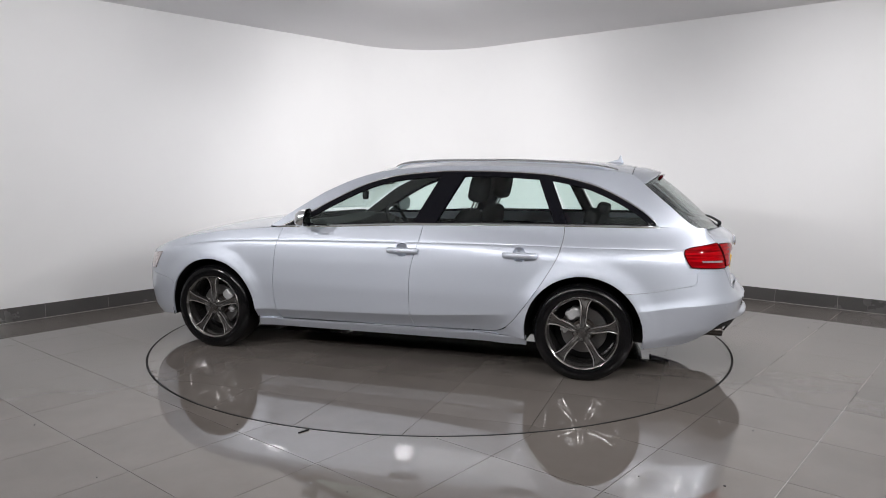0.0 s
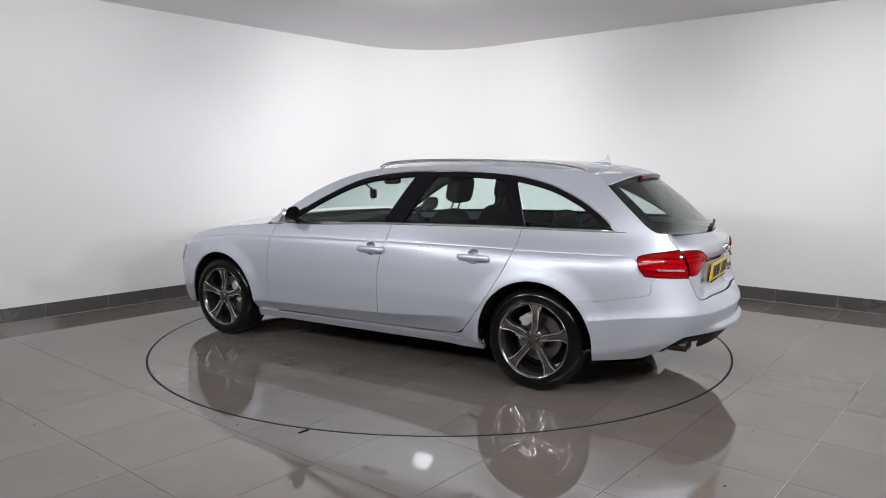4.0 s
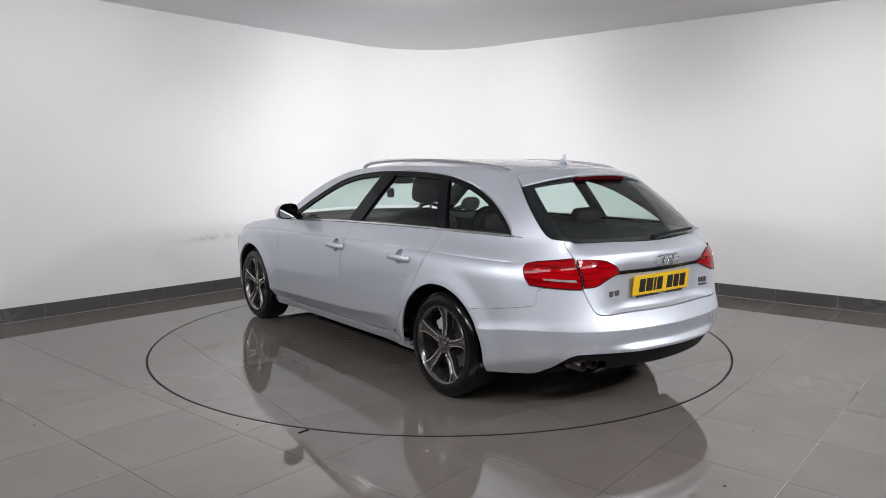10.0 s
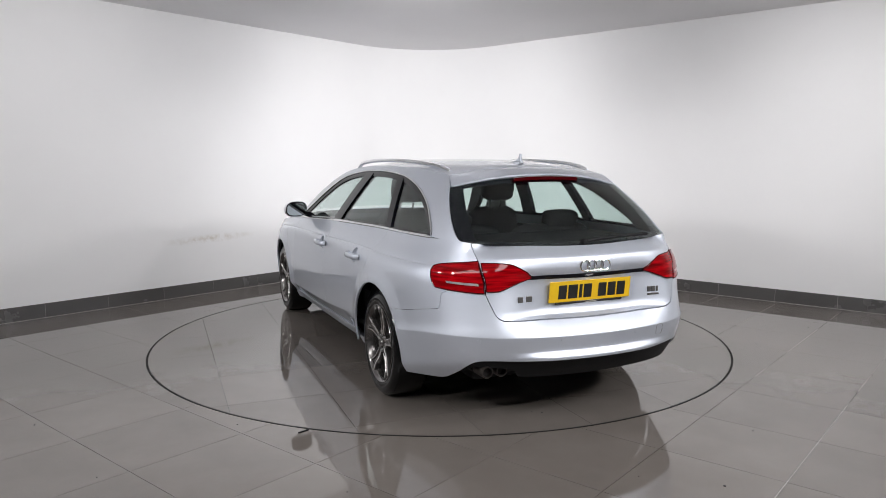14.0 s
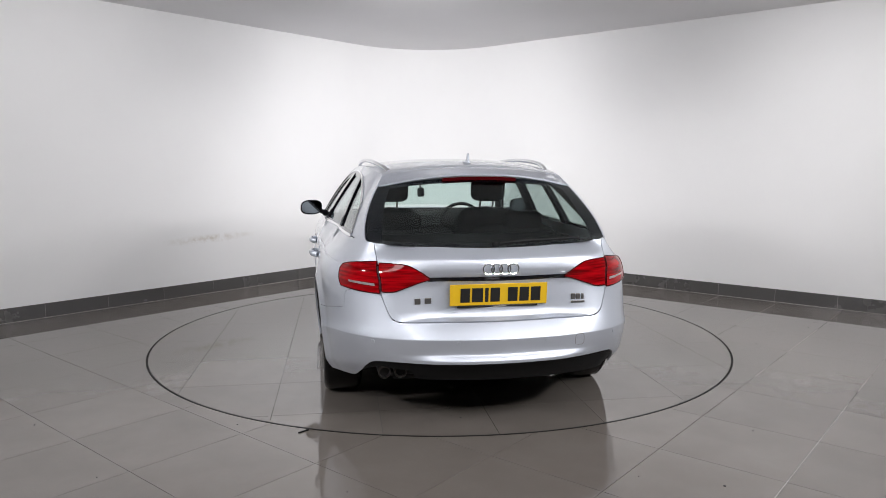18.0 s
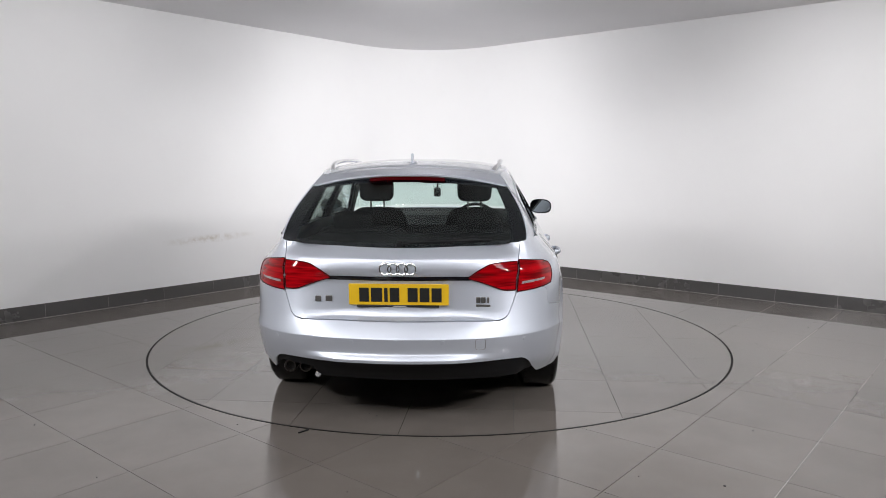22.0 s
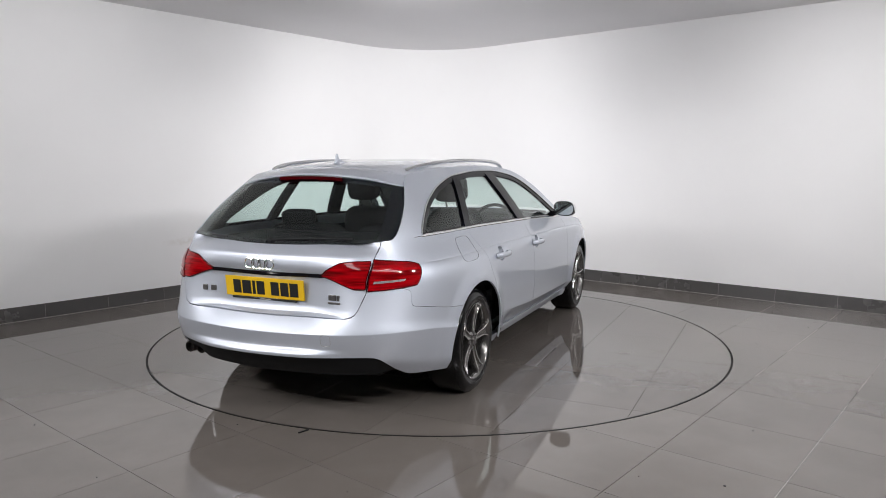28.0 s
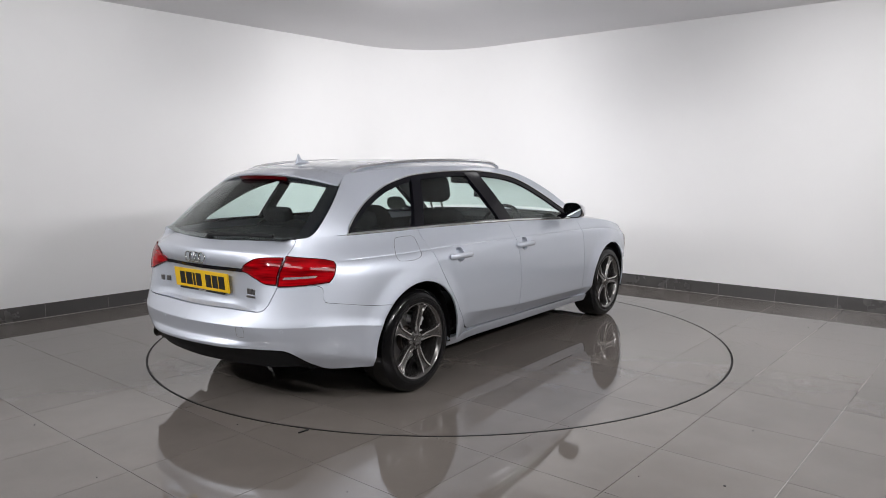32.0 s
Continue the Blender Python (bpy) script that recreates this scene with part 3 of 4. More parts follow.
def coons(bottom, right, top, left, nu, nv, gap=0.0022):
    """Rows of plane points spanned by four boundary curves, drawn in by half a shut line."""
    b, lb = even(bottom, 400)
    t, lt = even(top, 400)
    l, ll = even(left, 400)
    r, lr = even(right, 400)
    gu, gv = gap / min(lb, lt), gap / min(ll, lr)
    us, vs = np.linspace(gu, 1 - gu, nu), np.linspace(gv, 1 - gv, nv)
    k = np.linspace(0, 1, 400)
    at = lambda c, w: np.stack([np.interp(w, k, c[:, i]) for i in (0, 1)], -1)
    B, T, Lc, Rc = at(b, us), at(t, us), at(l, vs), at(r, vs)
    u, v = us[None, :, None], vs[:, None, None]
    flat = (1 - v) * B[None] + v * T[None] + (1 - u) * Lc[:, None] + u * Rc[:, None]
    return flat - ((1 - u) * (1 - v) * b[0] + u * (1 - v) * b[-1] + (1 - u) * v * t[0] + u * v * t[-1])


FLANK, TAIL = np.linspace(0.25, END, 900), np.linspace(END - 1.6, END, 900)


def K(*rows):
    """Flank points (x, z) of the car as (way, z)."""
    return [(float(np.interp(-x, -body(FLANK, np.full(900, z))[:, 0], FLANK)), z) for x, z in rows]


def T_(*rows):
    """Tail points (y, z) of the car as (way, z)."""
    return [(float(np.interp(-y, -body(TAIL, np.full(900, z))[:, 1], TAIL)), z) for y, z in rows]


FOLDS = (K(*[(x, float(SHOULDER(x))) for x in np.linspace(1.75, -2.0, 60)]), K(*[(x, float(FOLD(x))) for x in np.linspace(1.0, -1.0, 40)]),
         [(float(s), float(BUMP(np.interp(s, PLAN_S, PLAN[:, 0])))) for s in np.linspace(float(sx(-1.7)), END, 80)],
         [(float(s), 0.444) for s in np.linspace(END - 0.66, END, 40)], [(float(s), 0.410) for s in np.linspace(END - 0.64, END, 40)],
         [(float(s), 0.620) for s in np.linspace(END - 0.50, END, 36)], [(float(s), 0.648) for s in np.linspace(END - 0.52, END, 36)],
         [(float(s), 0.921) for s in np.linspace(END - 0.58, END, 40)])


def skin(grid, off=0.0):
    return sheet(body(grid[..., 0], grid[..., 1], off))


def cup_ring(x, z, n=28):
    """The edge of the hollow behind a door handle, as (way, z)."""
    s = float(sx(x))
    p = lambda c: math.copysign(abs(c) ** 0.75, c)
    return [(s + 0.041 * p(math.cos(w)), z + 0.047 * p(math.sin(w))) for w in np.linspace(0, 2 * math.pi, n, endpoint=False)]


GRIPS = ((-0.170, 0.820), (-0.990, 0.817))


def filled(outline, off=0.0, middle=None, gap=0.0017, holes=()):
    v, f = fill(outline, gap, middle=middle, folds=FOLDS, holes=holes)
    return body(v[:, 0], v[:, 1], off), f


def cabin_skin(grid, off=0.0):
    return sheet(side(grid[..., 0], grid[..., 1], off))


def both(name, geo, mat, parent, label="", thick=0.012, **kw):
    """A panel and its mirror image."""
    a = part(name, geo, mat, parent, label, thick, out=(float(np.mean([v[0] for v in geo[0]])) * 0.7, 0, 0.6), **kw)
    g = flipped(geo)
    b = part(name, g, mat, parent, label, thick, out=(float(np.mean([v[0] for v in geo[0]])) * 0.7, 0, 0.6), **kw)
    return a, b


def whole(geo):
    """A half panel joined with its mirror image into one."""
    return join(geo, flipped(geo))


def arch(xa, r, a0, a1, n=40):
    a = np.radians(np.linspace(a0, a1, n))
    return K(*[(xa + r * math.cos(w), 0.315 + r * math.sin(w)) for w in a])


def line(*curves):
    return np.vstack([np.array(c, float) for c in curves])


def car_body(car):
    belt = lambda x0, x1: K(*[(x, float(BELT(x))) for x in np.linspace(x0, x1, 30)])
    fa = lambda a0, a1: arch(FRONT_ARCH, ARCH_R, a0, a1)
    nose_line = line(crv(K((1.735, 0.475), (1.80, 0.515), (1.92, 0.535), (2.04, 0.55))), K((2.07, float(BELT(2.07)) - 0.003)), [(0.0, 0.705)])
    # front bumper: arch edge, round the nose to the middle
    low = crv(K((1.765, 0.24), (2.0, 0.21)) + [(0.4, 0.20), (0.0, 0.20)])
    edge = crv(K((1.765, 0.24), (1.768, 0.36), (1.735, 0.475)))
    geo = filled(ring_of(low, [(0, 0.20), (0, 0.705)], nose_line[::-1], edge[::-1]))
    part("front_bumper", whole(geo), PAINT, car, thick=0.012, out=(1.6, 0, 0.4))
    # front wing
    start = fa(25, 25.01)[0]
    lower = fa(25, 189)
    foot = line([lower[-1]], K((0.815, 0.258)))
    rear = crv(K((0.815, 0.258), (0.838, 0.33), (0.853, 0.53), (0.832, 0.75), (0.81, 0.87), (0.79, 0.949)))
    front = line(crv([start] + K((1.80, 0.515), (1.92, 0.535), (2.04, 0.55))), K((2.07, float(BELT(2.07)))))
    both("front_wing", filled(ring_of(lower, foot, rear, line(belt(2.07, 0.79))[::-1], front[::-1])), PAINT, car)
    # doors
    a_gap = crv(K((0.814, 0.266), (0.838, 0.33), (0.853, 0.53), (0.832, 0.75), (0.81, 0.87), (0.79, 0.949)))
    b_gap = crv(K((-0.231, 0.272), (-0.22, 0.43), (-0.229, 0.67), (-0.275, 0.84), (-0.29, 0.90), (-0.302, 0.990)))
    c_gap = crv(K((-0.90, 0.325), (-0.955, 0.38), (-1.036, 0.484), (-1.145, 0.641), (-1.235, 0.80), (-1.258, 0.875), (-1.266, 0.94), (-1.262, 1.001)))
    doors = []
    doors.append(both("front_door", filled(ring_of(crv(K((0.814, 0.266), (-0.231, 0.272))), b_gap, belt(0.79, -0.302)[::-1], a_gap[::-1]), holes=[cup_ring(*GRIPS[0])]), PAINT, car))
    low = line(crv(K((-0.231, 0.272), (-0.6, 0.277))), crv(K((-0.6, 0.277), (-0.78, 0.283), (-0.85, 0.297), (-0.90, 0.325)))[1:])
    doors.append(both("rear_door", filled(ring_of(low, c_gap, belt(-0.302, -1.262)[::-1], b_gap[::-1]), holes=[cup_ring(*GRIPS[1])]), PAINT, car))
    # sill
    g = coons(crv(K((1.015, 0.195), (-1.03, 0.195))), crv(K((-1.03, 0.195), (-1.03, 0.256))), crv(K((1.015, 0.256), (-0.4, 0.268), (-1.03, 0.256))), crv(K((1.015, 0.195), (1.015, 0.256))), 60, 8)
    pts = body(g[..., 0], g[..., 1])
    edge = body(np.minimum(g[..., 0], sx(-0.86)), np.full(g.shape[:2], 0.262))[..., 1]
    pts[..., 1] = edge + 0.006 - 0.55 * (0.259 - g[..., 1]) + 0.004 * step(0.259, 0.252, g[..., 1])
    both("sill", sheet(pts), PAINT, car, thick=0.03)
    # rear quarter
    over = arch(REAR_ARCH, ARCH_R, -9, 133, 52)
    foot = K((-0.62, 0.268), (-0.85, 0.262)) + [over[0]]
    seam = crv([over[-1]] + K((-1.80, 0.602), (-1.95, 0.628), (-2.055, 0.646)))
    wrap = crv(K((-2.055, 0.646), (-2.088, 0.655), (-2.098, 0.684), (-2.10, 0.735)) + T_((0.73, 0.758), (0.65, 0.756), (0.608, 0.735)))
    left = line(crv(K((-0.62, 0.268), (-0.78, 0.278), (-0.855, 0.292), (-0.905, 0.32))), c_gap[1:])
    right = crv(T_((0.608, 0.735), (0.613, 0.82), (0.622, 0.90), (0.632, 0.993)))
    top = line(belt(-1.262, -1.92), crv(K((-1.92, 1.006), (-2.02, 1.007)) + T_((0.632, 0.998)))[1:])
    both("rear_quarter", filled(ring_of(foot, over, seam, wrap, right, top[::-1], left[::-1])), PAINT, car)
    # rear bumper
    drop = crv(T_((0.608, 0.735), (0.588, 0.68), (0.567, 0.632), (0.540, 0.610), (0.49, 0.6025), (0.30, 0.6005), (0.0, 0.5995)))
    back = arch(REAR_ARCH, ARCH_R, 192, 133, 20)
    low = line(crv([back[0]] + K((-1.93, 0.250), (-2.03, 0.262)) + T_((0.716, 0.296), (0.702, 0.322), (0.686, 0.358), (0.655, 0.389), (0.60, 0.398), (0.4, 0.399), (0.0, 0.40))))
    part("rear_bumper", whole(filled(ring_of(low, [(END, 0.40), (END, 0.5995)], drop[::-1], wrap[::-1], seam[::-1], back[::-1]), middle=END, gap=0.0004)), PAINT, car, thick=0.012, out=(-1.6, 0, 0.5))
    # black lower apron with its bottom turned under
    halves = []
    for low in (((0.704, 0.304), (0.668, 0.336), (0.640, 0.348), (0.49, 0.342), (0.458, 0.326), (0.442, 0.300), (0.40, 0.284), (0.2, 0.278), (0.0, 0.275)), ((0.704, 0.292), (0.60, 0.279), (0.40, 0.276), (0.0, 0.275))):
        up = crv(T_((0.712, 0.312), (0.700, 0.334), (0.684, 0.366), (0.650, 0.397), (0.60, 0.405), (0.0, 0.406)))
        low = crv(T_(*low))
        halves.append(filled(ring_of(low, [(END, 0.275), (END, 0.406)], up[::-1], [up[0], low[0]]), -0.012, END))
    part("apron", join(halves[0], flipped(halves[1])), PLASTIC, car, "black plastic lower rear apron", thick=0.01, out=(-1.6, 0, 0.5))
    # tailgate below the glass
    low = crv(T_((0.6065, 0.735), (0.586, 0.68), (0.566, 0.634), (0.538, 0.6125), (0.49, 0.605), (0.30, 0.603), (0.0, 0.602)))
    up = T_(*[(y, GLASS_FOOT(y)) for y in np.linspace(0.6315, 0, 20)])
    edge = crv(T_((0.6065, 0.735), (0.6118, 0.82), (0.6210, 0.90)) + [up[0]])
    gate = part("tailgate", whole(filled(ring_of(low, [(END, 0.602), (END, GLASS_FOOT(0))], up[::-1], edge[::-1]), middle=END)), PAINT, car, thick=0.015, out=(-1.6, 0, 0.8))
    # bonnet
    rows = []
    for f in np.linspace(0, 1, 26):
        row = []
        for k in np.linspace(-1, 1, 25):
            x = 2.07 + (0.90 + 0.17 * (1 - k * k) - 2.07) * f
            e = body(sx(x), float(BELT(x)))
            row.append((e[0] + 0.10 * (1 - k * k) * step(1.6, 2.1, x), e[1] * k, e[2] + 0.064 * (1 - abs(k) ** 2.2)))
        rows.append(row)
    front = [body(abs(v), 0.705) * np.array([1, np.sign(v) if v else 1, 1]) for v in np.linspace(-float(sx(2.06)), float(sx(2.06)), 25)]
    part("bonnet", sheet([front[::-1]] + rows), PAINT, car, thick=0.01, out=(1.4, 0, 0.3))
    # cabin side frame: pillars and the strip over the windows
    n = 90
    inner, _ = even(ARC_TOP, n)
    outer, _ = even(line(EAVE, TAIL_EDGE[1:]), n)
    grid = np.stack([inner + (outer - inner) * k for k in np.linspace(0.0, 1, 11)])
    both("side_frame", cabin_skin(grid), PAINT, car, thick=0.02)
    # black scuttle at the foot of the windscreen
    rows = []
    for y in np.linspace(-0.70, 0.70, 21):
        x = 0.88 + 0.16 * (1 - (y / 0.7) ** 2)
        rows.append([(x + 0.07, y, 0.962), (x, y, 0.985), (x - 0.05, y, 0.985), (x - 0.08, y, 0.95)])
    part("scuttle", sheet(rows), PLASTIC, car, "black plastic scuttle", thick=0.01)
    # roof
    rows = [[roof_point(x, k) for k in np.linspace(-1, 1, 33)] for x in np.linspace(0.10, -1.670, 40)]
    part("roof", sheet(rows), PAINT, car, thick=0.012, out=(-0.8, 0, 0.5))
    return gate, doors


GLASS_FOOT = lambda y: 0.972 + 0.023 * min(1.0, abs(y) / 0.62) ** 2


def tail_glass_point(k, v, off=0.0):
    """The tailgate window: k across from -1 to 1, v from 0 at the foot to 1 under the spoiler."""
    a = abs(k)
    x, z = (float(np.interp(1 - v, TAIL_SHARE, TAIL_EDGE[:, i])) for i in (0, 1))
    edge = side(x, z)
    f = 1 - a ** 2.2
    bulge = 0.020 * 4 * v * (1 - v) * (1 - a ** 6)
    return (edge[0] - (0.138 - 0.068 * v) * f - bulge * 0.7 - off * 0.7, edge[1] * k, edge[2] + (-0.025 + 0.080 * v) * f + bulge * 0.5 + off * 0.6)


TAIL_SHARE = np.r_[0, np.cumsum(np.linalg.norm(np.diff(TAIL_EDGE, axis=0), axis=1))]
TAIL_SHARE = TAIL_SHARE / TAIL_SHARE[-1]


def car_glass(car):
    # tailgate window with its black printed border
    rows = [[tail_glass_point(k, v) for k in np.linspace(-0.985, 0.985, 33)] for v in np.linspace(0.015, 1, 17)]
    part("rear_window", sheet(rows), GLASS_DARK, car, "green tinted rear window", thick=0.004, out=(-1.2, 0, 0.8))
    rim = []
    for k, v in [(-0.985 + 1.97 * i / 30, 0.012) for i in range(31)] + [(0.985, 0.012 + 0.988 * i / 14) for i in range(1, 15)] + [(0.985 - 1.97 * i / 30, 1.0) for i in range(1, 31)] + [(-0.985, 1 - 0.988 * i / 14) for i in range(1, 14)]:
        rim.append([tail_glass_point(k * a, (v - 0.5) * b + 0.5, -0.006) for a, b in ((1.006, 1.0), (0.985, 0.975), (0.875, 0.84))])
    rim.append(rim[0])
    part("window_border", sheet(rim), GLOSS_BLACK, car, "black printed window border", thick=0.002, out=(-1.2, 0, 0.8))
    # windscreen
    rows = []
    for v in np.linspace(0, 1, 15):
        e = even(EAVE, 60, 0.03, 0.52)[0][int(v * 59)]
        p = side(e[0], e[1])
        rows.append([(p[0] + (0.17 - 0.13 * v) * (1 - k * k), p[1] * k, p[2] + 0.02 * (1 - k * k) + 0.0) for k in np.linspace(-0.98, 0.98, 21)])
    part("windscreen", sheet(rows), GLASS, car, thick=0.004, out=(0.2, 0, 0.6))
    # side windows: three panes in black frames under a bright trim
    top = lambda x: float(np.interp(-x, -ARC_TOP[:, 0], ARC_TOP[:, 1]))
    n = 60
    border, _ = even(ARC_TOP, n, 0.0, 1.0)
    mid = np.array([-0.55, 1.06])
    low = np.stack([np.linspace(-1.85, 0.80, n), BELT(np.linspace(-1.85, 0.80, n)) + 0.006], -1)
    loop = np.vstack([border, low[1:-1]])
    inset = []
    for i in range(len(loop)):
        a, b = loop[i - 1], loop[(i + 1) % len(loop)]
        t = (b - a) / max(1e-6, np.linalg.norm(b - a))
        inset.append((t[1], -t[0]))
    inset = np.array(inset)
    if np.sum(inset * (mid - loop)) < 0:
        inset = -inset
    width = np.where(np.arange(len(loop)) < n, 0.034, 0.014)[:, None]
    rows = [np.vstack([loop + inset * width * k, (loop + inset * width * k)[:1]]) for k in (0.0, 0.3, 1.0)]
    both("window_frame", sheet([side(r[:, 0], r[:, 1], o) for r, o in zip(rows, (0.001, 0.001, -0.006))]), GLOSS_BLACK, car, "black window frame", thick=0.018)
    path = side(loop[:, 0], loop[:, 1], 0.004)
    both("window_trim", tube(np.vstack([path, path[:1]]), 0.0055, 8, cap=False), CHROME, car, "bright metal window surround", thick=0)

    def pillar(x0, x1, dx, name):
        rows = []
        for v in np.linspace(0, 1, 14):
            row = []
            for k in np.linspace(0, 1, 5):
                xb = x0 + (x1 - x0) * k
                xt = xb + dx
                zt = top(xt) - 0.012
                zb = float(BELT(xb)) + 0.012
                row.append((xb + (xt - xb) * v, zb + (zt - zb) * v))
            rows.append(row)
        g = np.array(rows)
        both(name, cabin_skin(g, 0.0005), GLOSS_BLACK, car, "gloss black pillar cover", thick=0.03)

    pillar(-0.22, -0.385, -0.16, "b_pillar")
    pillar(-1.195, -1.285, 0.140, "c_pillar")

    def pane(name, xs, glass_=GLASS):
        rows = []
        for v in np.linspace(0, 1, 18):
            row = []
            for xb, xt in xs:
                zt, zb = top(xt) - 0.022, float(BELT(xb)) + 0.010
                row.append((xb + (xt - xb) * v, zb + max(zt - zb, 0.002) * v))
            rows.append(row)
        both(name, cabin_skin(np.array(rows), -0.010), glass_, car, "green tinted side window", thick=0.004)

    pane("front_window", [(0.76 - 0.98 * k, 0.70 - 1.08 * k) for k in np.linspace(0, 1, 24)])
    pane("rear_door_window", [(-0.385 - 0.83 * k, -0.545 - 0.515 * k) for k in np.linspace(0, 1, 14)])
    pane("quarter_window", [(-1.315 - 0.50 * k, -1.16 - 0.63 * k) for k in np.linspace(0, 1, 16)], GLASS_DARK)


# ---------------------------------------------------------------- the car: wheels


def wheel():
    """One wheel, its outer face towards +y, its hub at the origin."""
    w = new("wheel")
    prof = [(0.232, -0.105), (0.245, -0.112), (0.275, -0.115), (0.300, -0.108), (0.316, -0.09), (0.3215, -0.06), (0.323, 0), (0.3215, 0.06), (0.316, 0.09), (0.300, 0.108), (0.275, 0.115), (0.245, 0.112), (0.232, 0.105)]
    part("tyre", lathe(prof, 64), TYRE, w, "black rubber tyre", angle=60)
    blocks = []
    for i in range(60):
        a = 2 * math.pi * i / 60
        for y0, y1 in ((-0.088, -0.061), (0.061, 0.088)):
            blocks.append(moved(box(-0.0125, 0.0125, y0, y1, 0.304, 0.3190), Matrix.Rotation(a, 4, "Y")))
    tagged(part("tread", join(*blocks), TYRE, w), kind="stuff")
    part("rim", lathe([(0.236, 0.108), (0.239, 0.112), (0.234, 0.114), (0.226, 0.108), (0.218, 0.085), (0.212, 0.04), (0.205, -0.09), (0.214, -0.10)], 64), ALLOY, w, "gunmetal alloy wheel rim", thick=0.004)
    part("rim_lip", lathe([(0.2335, 0.1135), (0.2365, 0.1150), (0.2385, 0.1125), (0.2335, 0.1135)], 64), ALLOY, w, "gunmetal rim lip")
    part("brake_disc", lathe([(0.07, 0.0), (0.150, 0.0), (0.152, -0.004), (0.152, -0.026), (0.07, -0.026)], 48), STEEL, w, "steel brake disc", thick=0)
    part("hub_back", lathe([(0.001, 0.03), (0.075, 0.03), (0.085, -0.02), (0.085, -0.06), (0.001, -0.06)], 32), RUST, w)
    part("backing_plate", lathe([(0.001, -0.05), (0.2, -0.05), (0.2, -0.06), (0.001, -0.06)], 40), RUBBER, w)
    rs = np.array([0.040, 0.060, 0.085, 0.110, 0.135, 0.160, 0.180, 0.196, 0.208, 0.217, 0.224])

    def arm(r):
        """Half width and face height of a spoke at the radius r."""
        f = (r - 0.040) / 0.184
        half = 0.0215 + 0.006 * f + 0.021 * max(0.0, (f - 0.60) / 0.40) ** 2.4
        return f, half, 0.092 - 0.010 * math.sin(math.pi * min(1, f * 1.05)) + 0.016 * f

    for i in range(5):
        rows = []
        for r in rs:
            f, half, face = arm(r)
            edge, dip = min(0.012, half * 0.5), 0.011 * min(1, f * 2.5)
            row = []
            for c, d in ((-half, -0.040), (-half, -0.006), (-half + 0.003, 0.0), (-half + edge * 0.8, 0.0005), (-half + edge * 1.25, -dip * 0.85), (0.0, -dip),
                         (half - edge * 1.25, -dip * 0.85), (half - edge * 0.8, 0.0005), (half - 0.003, 0.0), (half, -0.006), (half, -0.040)):
                row.append((c, face + d, r))
            rows.append(row)
        m = Matrix.Rotation(2 * math.pi * i / 5, 4, "Y")
        sp = part("spoke", moved(sheet(rows), m), ALLOY, w, "gunmetal alloy spoke with bright ridges", thick=0.0, angle=28)
        for c in (-1, 1):
            ridge = []
            for r in rs[1:]:
                f, half, face = arm(r)
                near, far = half - 0.0015, half - 0.0105
                ridge.append([(c * k, face + d, r) for k, d in ((near, -0.002), (near - 0.001, 0.0012), (far + 0.001, 0.0018), (far, -0.002))])
            part("ridge", moved(sheet(ridge), m), POLISHED, sp, "bright machined spoke edge", thick=0.001)
        slot = moved(lathe([(0.001, 0.004), (0.0075, 0.004), (0.0105, 0.0), (0.0105, -0.02)], 12), Matrix.Rotation(radians(36), 4, "Y") @ m @ Matrix.Translation((0, 0.090, 0.046)))
        part("wheel_bolt", slot, STEEL, w)
    part("hub", lathe([(0.001, 0.090), (0.044, 0.089), (0.060, 0.080), (0.066, 0.03)], 32), ALLOY, w)
    part("hub_cap", lathe([(0.001, 0.103), (0.026, 0.102), (0.031, 0.096), (0.032, 0.085)], 28), ALLOY, w, "grey round hub cap")
    return w


